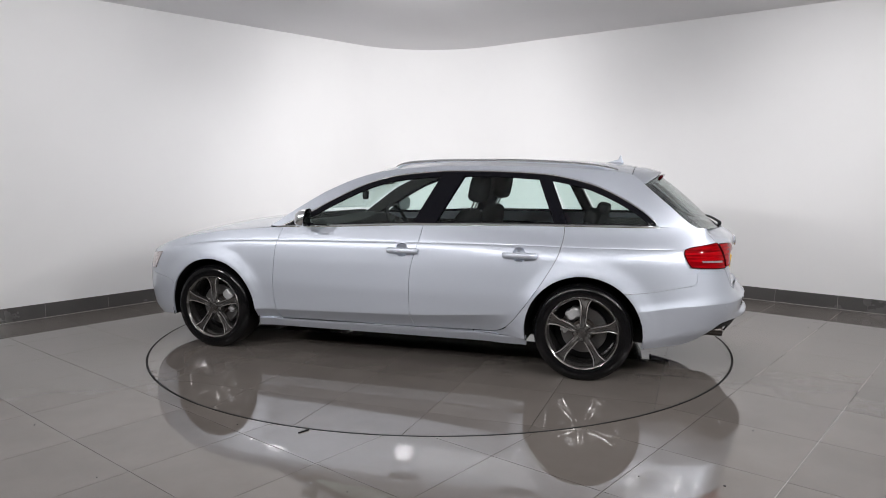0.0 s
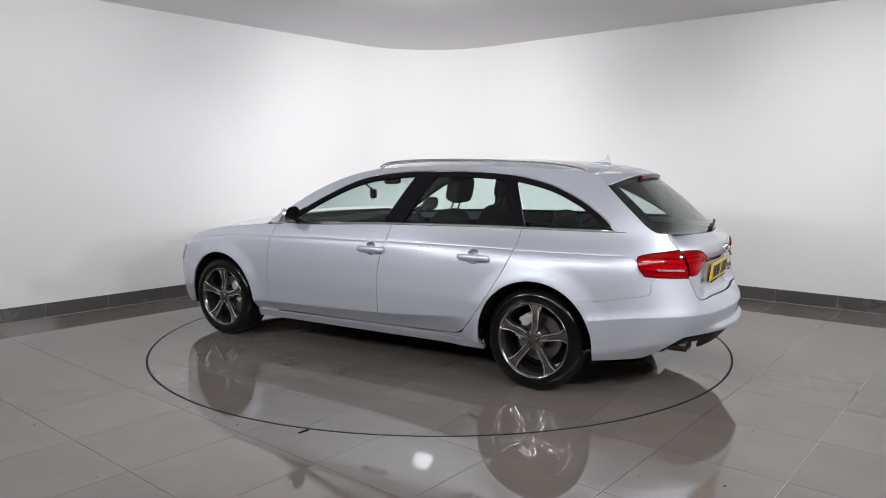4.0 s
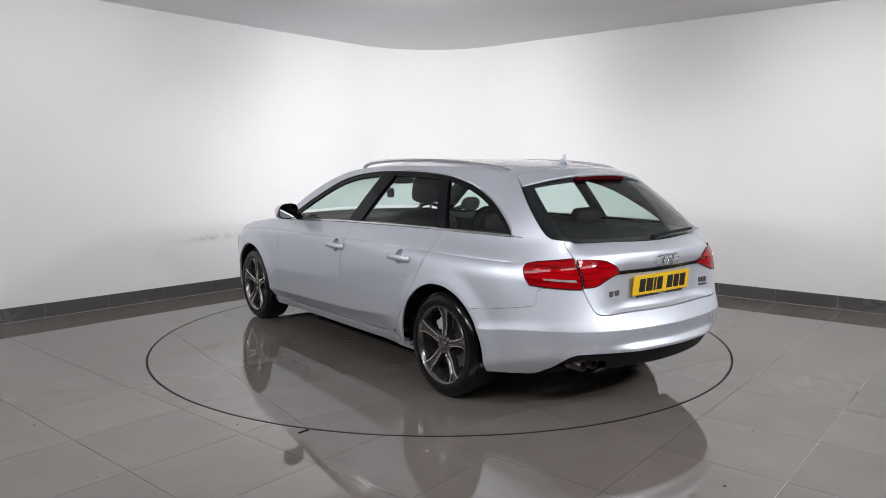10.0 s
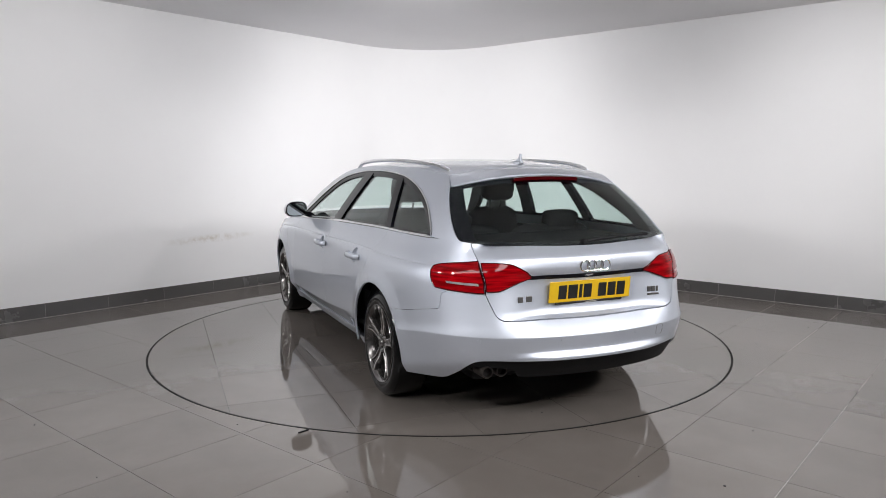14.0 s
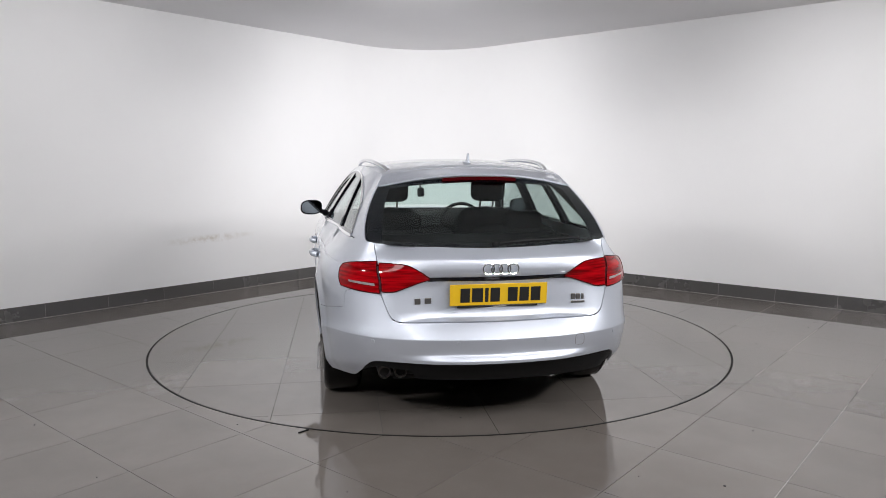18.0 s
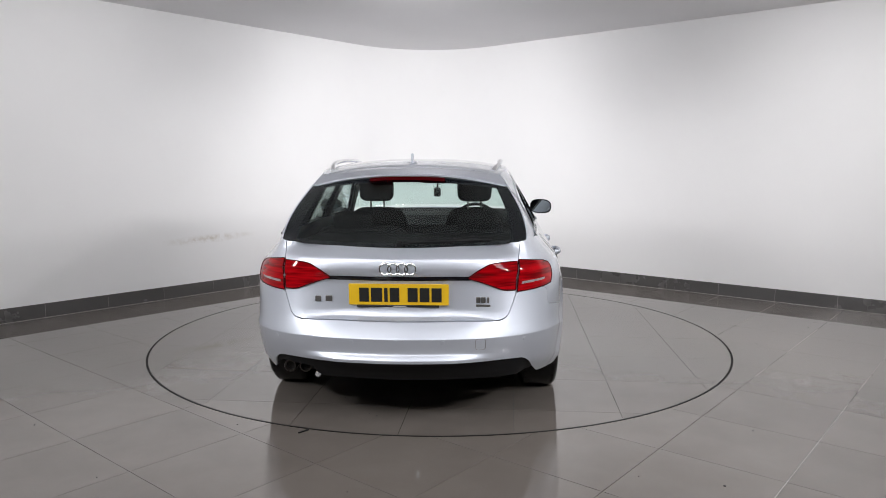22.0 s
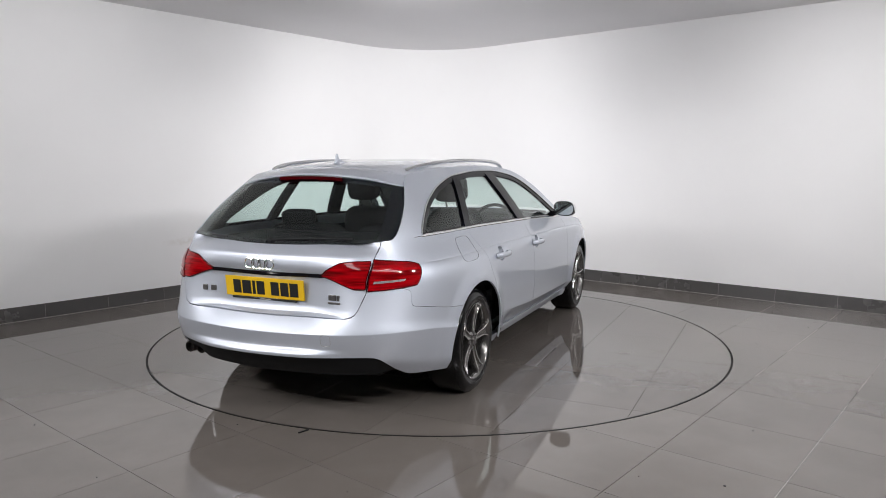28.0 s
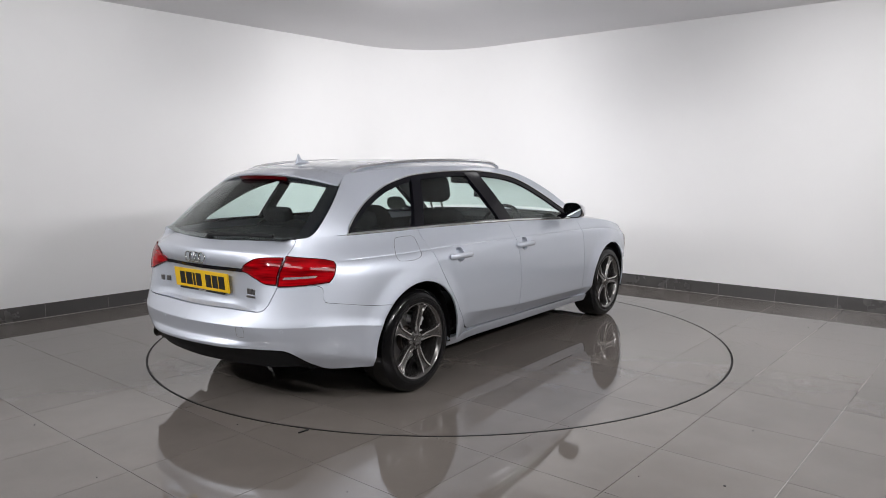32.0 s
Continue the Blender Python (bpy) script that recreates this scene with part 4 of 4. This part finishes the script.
def car_wheels(car):
    first = wheel()
    first.parent = car
    first.matrix_basis = pose(1.404, 0.783, 0.318)
    for x, y, turn in ((-1.404, 0.783, -4), (1.404, -0.783, -20), (-1.404, -0.783, -12)):
        m = pose(x, y, 0.318, 0, 0, 0 if y > 0 else 180) @ Matrix.Rotation(radians(turn), 4, "Y")
        copy_thing(first, m).parent = car
    for x, turn in ((1.404, -52), (-1.404, 28)):
        for sgn in (1, -1):
            m = Matrix.Translation((x, sgn * 0.783, 0.318)) @ Matrix.Rotation(radians(turn), 4, "Y")
            casting = [(-0.048, 0.104), (-0.030, 0.094), (-0.008, 0.101), (0.012, 0.094), (0.034, 0.100), (0.050, 0.112), (0.046, 0.136), (0.056, 0.150), (0.040, 0.166), (0.016, 0.160), (0.002, 0.170), (-0.022, 0.166), (-0.034, 0.152), (-0.052, 0.148), (-0.044, 0.126)]
            upright = Matrix.Rotation(radians(90), 4, "X")
            cal = part("brake_caliper", moved(prism(casting, -0.060, 0.045) if sgn > 0 else prism(casting, -0.045, 0.060), m @ upright), CALIPER, car, "silver brake caliper", bevel=0.008)
            side_turn = m @ Matrix.Rotation(radians(58 if x < 0 else -48), 4, "Y")
            part("caliper_bracket", moved(join(box(-0.030, 0.030, sgn * 0.010, sgn * 0.040, 0.108, 0.132), box(-0.012, 0.014, sgn * 0.010, sgn * 0.046, 0.095, 0.150)), side_turn), CALIPER, cal, "silver caliper bracket", bevel=0.006)
    for x in (FRONT_ARCH, REAR_ARCH):
        for sgn in (1, -1):
            rows = [[(x + 0.392 * math.cos(a), sgn * y, 0.315 + 0.392 * math.sin(a)) for a in np.radians(np.linspace(-12, 192, 30))] for y in (0.50, 0.70, 0.875 if x > 0 else 0.855)]
            part("arch_liner", sheet(rows), RUBBER, car, "black wheel arch liner", thick=0.004)
            part("arch_wall", moved(prism([(x + 0.392 * math.cos(a), 0.315 + 0.392 * math.sin(a)) for a in np.radians(np.linspace(-12, 192, 30))], 0, 0.01), Matrix.Translation((0, sgn * 0.50, 0)) @ Matrix.Rotation(radians(90), 4, "X")), RUBBER, car)


def car_underside(car):
    part("underbody", join(box(-1.95, 2.0, -0.52, 0.52, 0.19, 0.30), box(-2.13, -1.78, -0.58, 0.58, 0.27, 0.31), box(-1.0, 0.98, -0.80, 0.80, 0.19, 0.28)), RUBBER, car, "black underbody", bevel=0.02)
    for y in (0.594, 0.510):
        pipe = lathe([(0.026, 0.0), (0.031, 0.0), (0.033, -0.004), (0.033, -0.11), (0.027, -0.11), (0.026, 0.0)], 24)
        # near-black disc set back in the pipe mouth
        bore = moved(lathe([(0.0005, -0.030), (0.0262, -0.030), (0.0262, -0.034), (0.0005, -0.034)], 24), Matrix.Translation((-2.268, y, 0.331)) @ Matrix.Rotation(radians(90), 4, "Z"))
        tip = part("tailpipe", moved(pipe, Matrix.Translation((-2.268, y, 0.331)) @ Matrix.Rotation(radians(90), 4, "Z")), PIPE, car, "round dull steel tailpipe")
        part("pipe_bore", bore, BORE_DARK, tip, "near-black disc inside the pipe")


def car_cabin(car):
    # door and boot linings
    rows = [[tuple(body(sx(x), max(z, 0.73 * float(step(-0.90, -1.0, x))) + 0.02 * k, -0.07)) for x in np.linspace(0.95, -2.02, 60)] for k, z in enumerate((0.28, 0.45, 0.65, 0.80, 0.86))]
    both("door_lining", sheet(rows), TRIM, car, "dark grey door lining", thick=0.01)
    part("cabin_floor", box(-1.95, 1.0, -0.62, 0.62, 0.29, 0.32), TRIM, car)
    n = 60
    inner, _ = even(ARC_TOP, n)
    outer, _ = even(line(EAVE, TAIL_EDGE[1:]), n)
    grid = np.stack([inner + (outer - inner) * k for k in (-0.12, 0.3, 0.95)])
    both("pillar_trim", cabin_skin(grid, -0.030), HEADLINING, car, "grey pillar trim", thick=0.004)
    rows = [[roof_point(x, k, 0.035) for k in np.linspace(-0.96, 0.96, 15)] for x in np.linspace(0.06, -1.66, 20)]
    part("headlining", sheet(rows), HEADLINING, car, "pale grey headlining", thick=0.006)
    # dashboard
    rows = []
    for y in np.linspace(-0.76, 0.76, 17):
        hump = 0.035 * math.exp(-((y + 0.37) / 0.2) ** 2)
        rows.append([(0.97, y, 0.93), (0.85, y, 0.958), (0.66, y, 0.957 + hump), (0.56, y, 0.94 + hump), (0.50, y, 0.86), (0.55, y, 0.72), (0.62, y, 0.45)])
    part("dashboard", sheet(rows), TRIM, car, "black dashboard", thick=0.02)
    ring = [(0.19 * math.cos(a), 0.19 * math.sin(a), 0) for a in np.linspace(0, 2 * math.pi, 40)]
    m = Matrix.Translation((0.36, -0.37, 0.88)) @ Matrix.Rotation(radians(-66), 4, "Y")
    wheel_ = part("steering_wheel", moved(tube(ring, 0.015, 10, cap=False), m), PLASTIC, car, "black steering wheel")
    part("steering_boss", moved(lathe_z([(0.0, 0.03), (0.06, 0.025), (0.075, 0.0), (0.06, -0.04), (0.0, -0.04)], 20), m), PLASTIC, wheel_)
    part("steering_spoke", moved(join(box(-0.02, 0.02, -0.185, 0.185, -0.012, 0.005), box(-0.185, 0.0, -0.02, 0.02, -0.012, 0.005)), m), PLASTIC, wheel_, bevel=0.004)

    def seat(y, name="front_seat"):
        s = part(name, pad((-0.18, y, 0.50), 0.26, 0.26, 0.075), CLOTH, car, "black cloth front seat")
        back = rounded_slab(0.23, 0.35, 0.075)
        part("backrest", moved(back, Matrix.Translation((-0.41, y, 0.745)) @ Matrix.Rotation(radians(-18), 4, "Y")), CLOTH, s, bevel=0)
        head = rounded_slab(0.130, 0.098, 0.058)
        part("headrest", moved(head, Matrix.Translation((-0.575, y, 1.225)) @ Matrix.Rotation(radians(-12), 4, "Y")), CLOTH, s)
        for d in (-0.05, 0.05):
            part("headrest_post", tube([(-0.50, y + d, 1.03), (-0.57, y + d, 1.18)], 0.007, 8), STEEL, s)
        return s

    seat(0.37)
    seat(-0.37)
    bench = part("rear_bench", pad((-0.95, 0, 0.52), 0.62, 0.27, 0.09), CLOTH, car, "black cloth rear bench")
    for y, half in ((0.345, 0.33), (-0.345, 0.33)):
        part("backrest", moved(rounded_slab(half, 0.29, 0.07), Matrix.Translation((-1.30, y, 0.745)) @ Matrix.Rotation(radians(-22), 4, "Y")), CLOTH, bench)
    for y in (0.40, -0.40):
        part("headrest", moved(rounded_slab(0.13, 0.055, 0.05), Matrix.Translation((-1.40, y, 1.045)) @ Matrix.Rotation(radians(-15), 4, "Y")), CLOTH, bench)
    cover = [[(x, y, 0.955 + 0.012 * math.sin(x * 3)) for y in np.linspace(-0.62, 0.62, 9)] for x in np.linspace(-1.44, -2.12, 7)]
    part("load_cover", sheet(cover), TRIM, car, "black roller load cover", thick=0.006)
    # windscreen mirror and a small camera on a stalk
    part("rear_view_mirror", moved(rounded_slab(0.11, 0.035, 0.018), Matrix.Translation((0.30, 0.0, 1.275))), PLASTIC, car, "black rear-view mirror")
    part("dash_camera", join(moved(rounded_slab(0.032, 0.042, 0.02), Matrix.Translation((0.52, -0.02, 1.155))), tube([(0.53, -0.02, 1.19), (0.60, -0.02, 1.235)], 0.008, 8)), PLASTIC, car, "small black dashboard camera")


def rounded_slab(half_y, half_z, half_x, n=10):
    """A cushion: a box rounded on all edges, facing along x."""
    rows = []
    for j in range(n + 1):
        v = -math.pi / 2 + math.pi * j / n
        row = []
        for i in range(2 * n):
            u = 2 * math.pi * i / (2 * n)
            f = lambda c, e: math.copysign(abs(c) ** e, c)
            row.append((half_x * f(math.sin(v), 0.7), half_y * f(math.cos(v), 0.35) * f(math.cos(u), 0.45), half_z * f(math.cos(v), 0.35) * f(math.sin(u), 0.45)))
        rows.append(row)
    return sheet(rows, True)


def pad(centre, half_y, half_x, half_z):
    g = rounded_slab(half_y, half_x, half_z)
    return moved(g, Matrix.Translation(centre) @ Matrix.Rotation(radians(90), 4, "Y"))


# ---------------------------------------------------------------- the car: fittings


def car_lamps(car):
    # tail lamps in two lenses, on the wing and on the tailgate
    low = crv(K((-2.060, 0.764), (-2.12, 0.758)) + T_((0.69, 0.750), (0.612, 0.746)))
    up = crv(K((-2.016, 0.870), (-2.05, 0.882), (-2.10, 0.891)) + T_((0.620, 0.907)))
    lamp = coons(low, crv(T_((0.612, 0.746), (0.616, 0.82), (0.620, 0.907))), up, crv(K((-2.060, 0.764), (-2.036, 0.795), (-2.014, 0.845), (-2.016, 0.870))), 18, 12, 0.001)
    outer = both("tail_lamp", skin(lamp, 0.006), RED, car, "red tail lamp with a clear strip", thick=0.03)
    low = crv(T_((0.603, 0.746), (0.56, 0.747), (0.53, 0.752), (0.47, 0.776), (0.41, 0.801), (0.362, 0.817)))
    up = crv(T_((0.611, 0.907), (0.54, 0.906), (0.475, 0.898), (0.438, 0.880), (0.402, 0.858), (0.366, 0.832)))
    g = coons(low, T_((0.362, 0.817), (0.366, 0.832)), up, crv(T_((0.603, 0.746), (0.607, 0.82), (0.611, 0.907))), 24, 12, 0.001)
    inner = both("inner_tail_lamp", skin(g, 0.007), RED, car, "red inner tail lamp", thick=0.03)
    for obs, grid in ((outer, lamp), (inner, g)):
        edge = np.vstack([grid[0], grid[1:, -1], grid[-1, -2::-1], grid[-2::-1, 0]])
        loop = body(edge[:, 0], edge[:, 1], 0.0055)
        for ob, sgn in zip(obs, (1, -1)):
            geo = tube(loop, 0.0035, 6, cap=False)
            part("lens_edge", geo if sgn > 0 else flipped(geo), RED_DARK, ob, "dark rim of the lens")
    for ob, sgn in zip(outer, (1, -1)):
        g = coons(crv(T_((0.758, 0.791), (0.632, 0.783))), T_((0.632, 0.783), (0.638, 0.797)), crv(T_((0.762, 0.803), (0.638, 0.797))), T_((0.758, 0.791), (0.762, 0.803)), 8, 4, 0.001)
        geo = skin(g, 0.0085)
        part("reversing_lens", geo if sgn > 0 else flipped(geo), CLEAR, ob, "clear reversing lens", thick=0.004, out=(-1.5, 0, 0.6))
    # headlamps, seen edge-on only
    g = coons(crv(K((1.985, 0.585), (2.045, 0.575))), crv(K((2.045, 0.575), (2.05, 0.70))), crv(K((1.885, 0.725), (2.05, 0.70))), crv(K((1.985, 0.585), (1.93, 0.66), (1.885, 0.725))), 8, 8)
    both("headlamp", skin(g, 0.006), CLEAR, car, "clear headlamp", thick=0.02)
    # high brake lamp under the spoiler
    rows = []
    for z, dx in ((1.320, 0.020), (1.328, 0.0), (1.337, -0.001)):
        rows.append([(-1.849 + 0.09 * abs(y / 0.565) ** 2.4 + dx, y, z - 0.068 * abs(y / 0.565) ** 2.2) for y in np.linspace(-0.214, 0.214, 17)])
    part("high_brake_lamp", sheet(rows), RED_DARK, car, "dark red high brake lamp", thick=0.02, out=(-1.2, 0, 0.8))


def car_spoiler(car):
    rows = []
    for k in np.linspace(-1, 1, 33):
        a = abs(k)
        start = np.array(roof_point(-1.674, k))
        lip = np.array([-1.845 + 0.092 * a ** 2.4, 0.566 * k, 1.350 - 0.068 * a ** 2.2])
        mid = (start + lip) / 2 + np.array([0, 0, 0.009 * (1 - a ** 4)])
        rows.append([start, start * 0.75 + lip * 0.25 + np.array([0, 0, 0.006 * (1 - a ** 4)]), mid, lip, lip + np.array([0.001, 0, -0.010]), lip + np.array([0.030, 0, -0.022])])
    part("spoiler", sheet(rows), PAINT, car, "silver roof spoiler", thick=0.006, out=(-1.5, 0, 1.0))


def car_fittings(car, gate, doors):
    # dark slot between the lamps
    g = coons(crv(T_((0.372, 0.808), (0.0, 0.806))), [(END, 0.806), (END, 0.829)], crv(T_((0.364, 0.829), (0.0, 0.829))), T_((0.372, 0.808), (0.364, 0.829)), 14, 3, 0.0)
    part("handle_slot", whole(skin(g, 0.003)), GLOSS_BLACK, gate, "black grip slot", thick=0.008, out=(-1.6, 0, 0.8))
    # number plate, its print as plain bars
    px = -2.318
    m = Matrix.Translation((px, 0, 0.735)) @ Matrix.Rotation(radians(-6), 4, "Y")
    plate = part("number_plate", moved(box(-0.004, 0.004, -0.26, 0.26, -0.057, 0.056), m), YELLOW, gate, "yellow number plate with dark bars", bevel=0.002)
    y = 0.205
    for w in (0.05, 0.058, 0.018, 0.05, 0.0, 0.052, 0.05, 0.052):
        if w:
            part("bar", moved(box(-0.006, -0.004, y - w, y, -0.039, 0.036), m), INK, plate)
        y -= (w + 0.011) if w else 0.032
    part("plate_strip", moved(box(-0.006, 0.004, -0.21, 0.22, -0.069, -0.058), m), INK, gate, "black strip under the plate", bevel=0.002)
    part("plate_print", moved(box(-0.0075, -0.006, -0.04, 0.03, -0.066, -0.061), m), GROUT_PALE, gate)
    # badge of four rings, model marks as bars
    centre = body(END, 0.873)
    for i in range(4):
        yc = 0.0645 - 0.043 * i
        ring = [(centre[0] - 0.008, yc + 0.029 * math.cos(a), 0.873 + 0.029 * math.sin(a)) for a in np.linspace(0, 2 * math.pi, 33)]
        part("badge_ring", tube(ring, 0.0042, 8, cap=False, up=(1, 0, 0)), CHROME, gate, "chrome badge ring")
    for yc, w, mat in ((0.425, 0.030, STEEL), (0.370, 0.035, STEEL), (-0.412, 0.022, STEEL), (-0.438, 0.022, STEEL), (-0.463, 0.012, STEEL)):
        p = body(float(sy(abs(yc))), 0.695)
        part("badge_bar", box(p[0] - 0.006, p[0] + 0.004, yc - w / 2, yc + w / 2, 0.692, 0.722), mat, gate, "grey metal badge", bevel=0.002)
    p = body(float(sy(0.437)), 0.675)
    part("badge_bar", box(p[0] - 0.006, p[0] + 0.004, -0.475, -0.400, 0.673, 0.684), STEEL, gate, bevel=0.002)
    # wiper
    arm = [tail_glass_point(k, v, 0.022) for k, v in ((-0.02, 0.03), (-0.15, 0.06), (-0.45, 0.075), (-0.72, 0.06))]
    part("rear_wiper", tube(crv(arm, 8), 0.009, 8, flat=1.0), PLASTIC, car, "black rear wiper")
    part("wiper_cover", moved(lathe([(0.001, 0.016), (0.014, 0.013), (0.020, -0.01)], 16), Matrix.Translation(tail_glass_point(0, 0.03, 0.012)) @ Matrix.Rotation(radians(90), 4, "Z")), PLASTIC, car)
    # parking sensors and towing cover
    for yc in (0.655, 0.235, -0.235, -0.655):
        p, q = body(float(sy(abs(yc) * 1.0)), 0.505, 0.0), body(float(sy(abs(yc))), 0.505, 0.02)
        n = Vector(q - p)
        n.y, p[1] = math.copysign(n.y, yc), math.copysign(p[1], yc)
        m = Matrix.Translation(p) @ n.to_track_quat("Y", "Z").to_matrix().to_4x4()
        part("parking_sensor", moved(lathe([(0.001, 0.002), (0.010, 0.002), (0.011, 0.0005)], 16), m), PAINT, car, "silver parking sensor")
    # towing cover: the joint of a small rounded square in the bumper
    ring = [T_((0.425 + 0.026 * math.copysign(abs(math.cos(a)) ** 0.5, math.cos(a)), 0.492 + 0.030 * math.copysign(abs(math.sin(a)) ** 0.5, math.sin(a))))[0] for a in np.linspace(0, 2 * math.pi, 40)]
    part("towing_cover_joint", flipped(tube([tuple(body(q[0], q[1], 0.0002)) for q in ring], 0.0009, 6, cap=False)), STEEL, car, "fine joint of the towing cover")
    # roof rails
    top = crv([(0.0, 1.382), (-0.05, 1.404), (-0.15, 1.418), (-0.4, 1.430), (-0.84, 1.430), (-1.2, 1.415), (-1.42, 1.394), (-1.53, 1.374), (-1.57, 1.360)])
    pts = [(x, float(EAVE_Y(x)) - 0.045, z) for x, z in even(top, 50)[0]]
    both("roof_rail", tube(pts, 0.013, 10, flat=1.15), SATIN, car, "brushed aluminium roof rail", thick=0)
    # aerial fin
    fin = [(-1.44, 0.004), (-1.50, 0.020), (-1.535, 0.030), (-1.548, 0.060), (-1.556, 0.060), (-1.566, 0.022), (-1.58, 0.003)]
    base = roof_point(-1.51, 0)
    geo = moved(prism([(x, z) for x, z in fin], -0.007, 0.007), Matrix.Translation((0.0, 0, base[2] - 0.002)) @ Matrix.Rotation(radians(90), 4, "X"))
    aerial = part("aerial", geo, PAINT, car, "silver shark-fin aerial", bevel=0.004)
    part("aerial_foot", moved(lathe_z([(0.0, 0.010), (0.022, 0.008), (0.034, -0.004)], 20), Matrix.Translation((-1.51, 0, base[2])) @ Matrix.Diagonal((2.0, 0.9, 1, 1))), PAINT, aerial)
    # door handles
    for (a, b), (x, z) in zip(doors, ((gx - 0.005, gz - 0.002) for gx, gz in GRIPS)):
        for ob, sgn in ((a, 1), (b, -1)):
            p = body(sx(x), z)
            pts = [(x + 0.105, p[1] + 0.004, z - 0.004), (x + 0.088, p[1] + 0.030, z), (x + 0.03, p[1] + 0.042, z + 0.002), (x - 0.04, p[1] + 0.042, z + 0.002), (x - 0.09, p[1] + 0.030, z), (x - 0.105, p[1] + 0.004, z - 0.002)]
            geo = tube(crv(pts, 6), 0.019, 12, flat=0.7)
            h = part("door_handle", geo if sgn > 0 else flipped(geo), PAINT, ob, "silver door handle")
            ring = np.array(cup_ring(*((x + 0.005, z + 0.002))))
            mid = ring.mean(0)
            rows = []
            for k, deep in ((1.0, 0.0), (0.97, -0.010), (0.88, -0.030), (0.5, -0.046), (0.02, -0.048)):
                r = mid + (ring - mid) * k
                rows.append([tuple(body(v[0], v[1]) + np.array([0, deep, 0])) for v in r])
            geo = sheet(rows, True)
            part("handle_cup", geo if sgn > 0 else flipped(geo), PAINT, ob, "hollow behind the handle")
    # mirrors
    for sgn in (1, -1):
        m = Matrix.Translation((0.565, sgn * 0.962, 1.035)) @ Matrix.Rotation(radians(sgn * 13), 4, "Z") @ Matrix.Rotation(radians(-10), 4, "Y")
        shell = []
        for j, (dx, sc) in enumerate(((-0.030, 0.97), (-0.026, 1.0), (0.0, 0.98), (0.022, 0.90), (0.040, 0.66), (0.050, 0.2))):
            shell.append([(dx, 0.097 * sc * math.copysign(abs(math.cos(a)) ** 0.75, math.cos(a)), 0.066 * sc * math.copysign(abs(math.sin(a)) ** 0.75, math.sin(a)) - 0.004 * j) for a in np.linspace(0, 2 * math.pi, 28, endpoint=False)])
        geo = sheet(shell, True)
        geo[1].append(tuple(range(28)))
        mir = part("door_mirror", moved(geo, m), SATIN, car, "satin silver door mirror", angle=50)
        lip = [[(dx, 0.097 * sc * math.copysign(abs(math.cos(a)) ** 0.75, math.cos(a)), 0.066 * sc * math.copysign(abs(math.sin(a)) ** 0.75, math.sin(a))) for a in np.linspace(0, 2 * math.pi, 28, endpoint=False)] for dx, sc in ((-0.031, 0.86), (-0.034, 0.93), (-0.033, 0.975), (-0.030, 0.985))]
        part("mirror_rim", moved(sheet(lip, True), m), GLOSS_BLACK, mir, "black mirror housing edge", thick=0.002)
        glass_ = [[(-0.0315, 0.088 * r * math.copysign(abs(math.cos(a)) ** 0.75, math.cos(a)), 0.056 * r * math.copysign(abs(math.sin(a)) ** 0.75, math.sin(a))) for a in np.linspace(0, 2 * math.pi, 28, endpoint=False)] for r in (0.01, 1.0)]
        part("mirror_glass", moved(sheet(glass_, True), m), MIRROR, mir, "mirror glass", thick=0.003)
        part("mirror_foot", tube([(0.60, sgn * 0.79, 0.972), (0.60, sgn * 0.86, 0.985), (0.58, sgn * 0.90, 1.0)], 0.022, 10), GLOSS_BLACK, mir, "black mirror foot")
    # window corner trims, belt strip
    xs = np.linspace(0.84, -1.86, 40)
    pts = side(xs, BELT(xs) + 0.001, 0.004)
    both("belt_strip", tube(pts, 0.0075, 8), CHROME, car, "bright belt strip", thick=0)
    # fuel flap shut line on the offside quarter
    sq = [(-1.335, 0.948), (-1.358, 0.875), (-1.385, 0.843), (-1.45, 0.830), (-1.555, 0.833), (-1.588, 0.853), (-1.555, 0.910), (-1.515, 0.950), (-1.48, 0.962), (-1.365, 0.963)]
    loop = [tuple(body(sx(x), z, 0.0003)) for x, z in crv(sq + sq[:1], 6)]
    geo = flipped(tube(loop, 0.0010, 6, cap=False))
    part("fuel_flap_joint", geo, RUBBER, car, "shut line of the fuel flap")


def estate_car():
    car = new("estate_car")
    tagged(car, "silver estate car with gunmetal alloy wheels on the turntable", "car")
    gate, doors = car_body(car)
    car_glass(car)
    car_wheels(car)
    car_underside(car)
    car_cabin(car)
    car_lamps(car)
    car_spoiler(car)
    car_fittings(car, gate, doors)
    return car


CAR = estate_car()


def motions():
    """The turntable turns at an even pace and carries the car round."""
    deck, ride = [], []
    for i in range(33):
        t = float(i)
        a = TURN_AT + TURN_RATE * (t - 16) + 0.0011 * (t - 16) ** 2
        deck.append((t, pose(0, 0, 0, 0, 0, a + DECK_TURN)))
        c, s = math.cos(radians(a)), math.sin(radians(a))
        ride.append((t, pose(c * CAR_X - s * CAR_Y, s * CAR_X + c * CAR_Y, 0.0, 0, 0, a)))
    walk(TABLE, deck)
    walk(CAR, ride)


TURN_AT, TURN_RATE, CAR_X, CAR_Y, DECK_TURN = 106.926, -3.3984, 0.1147, 0.0826, -2.2
motions()
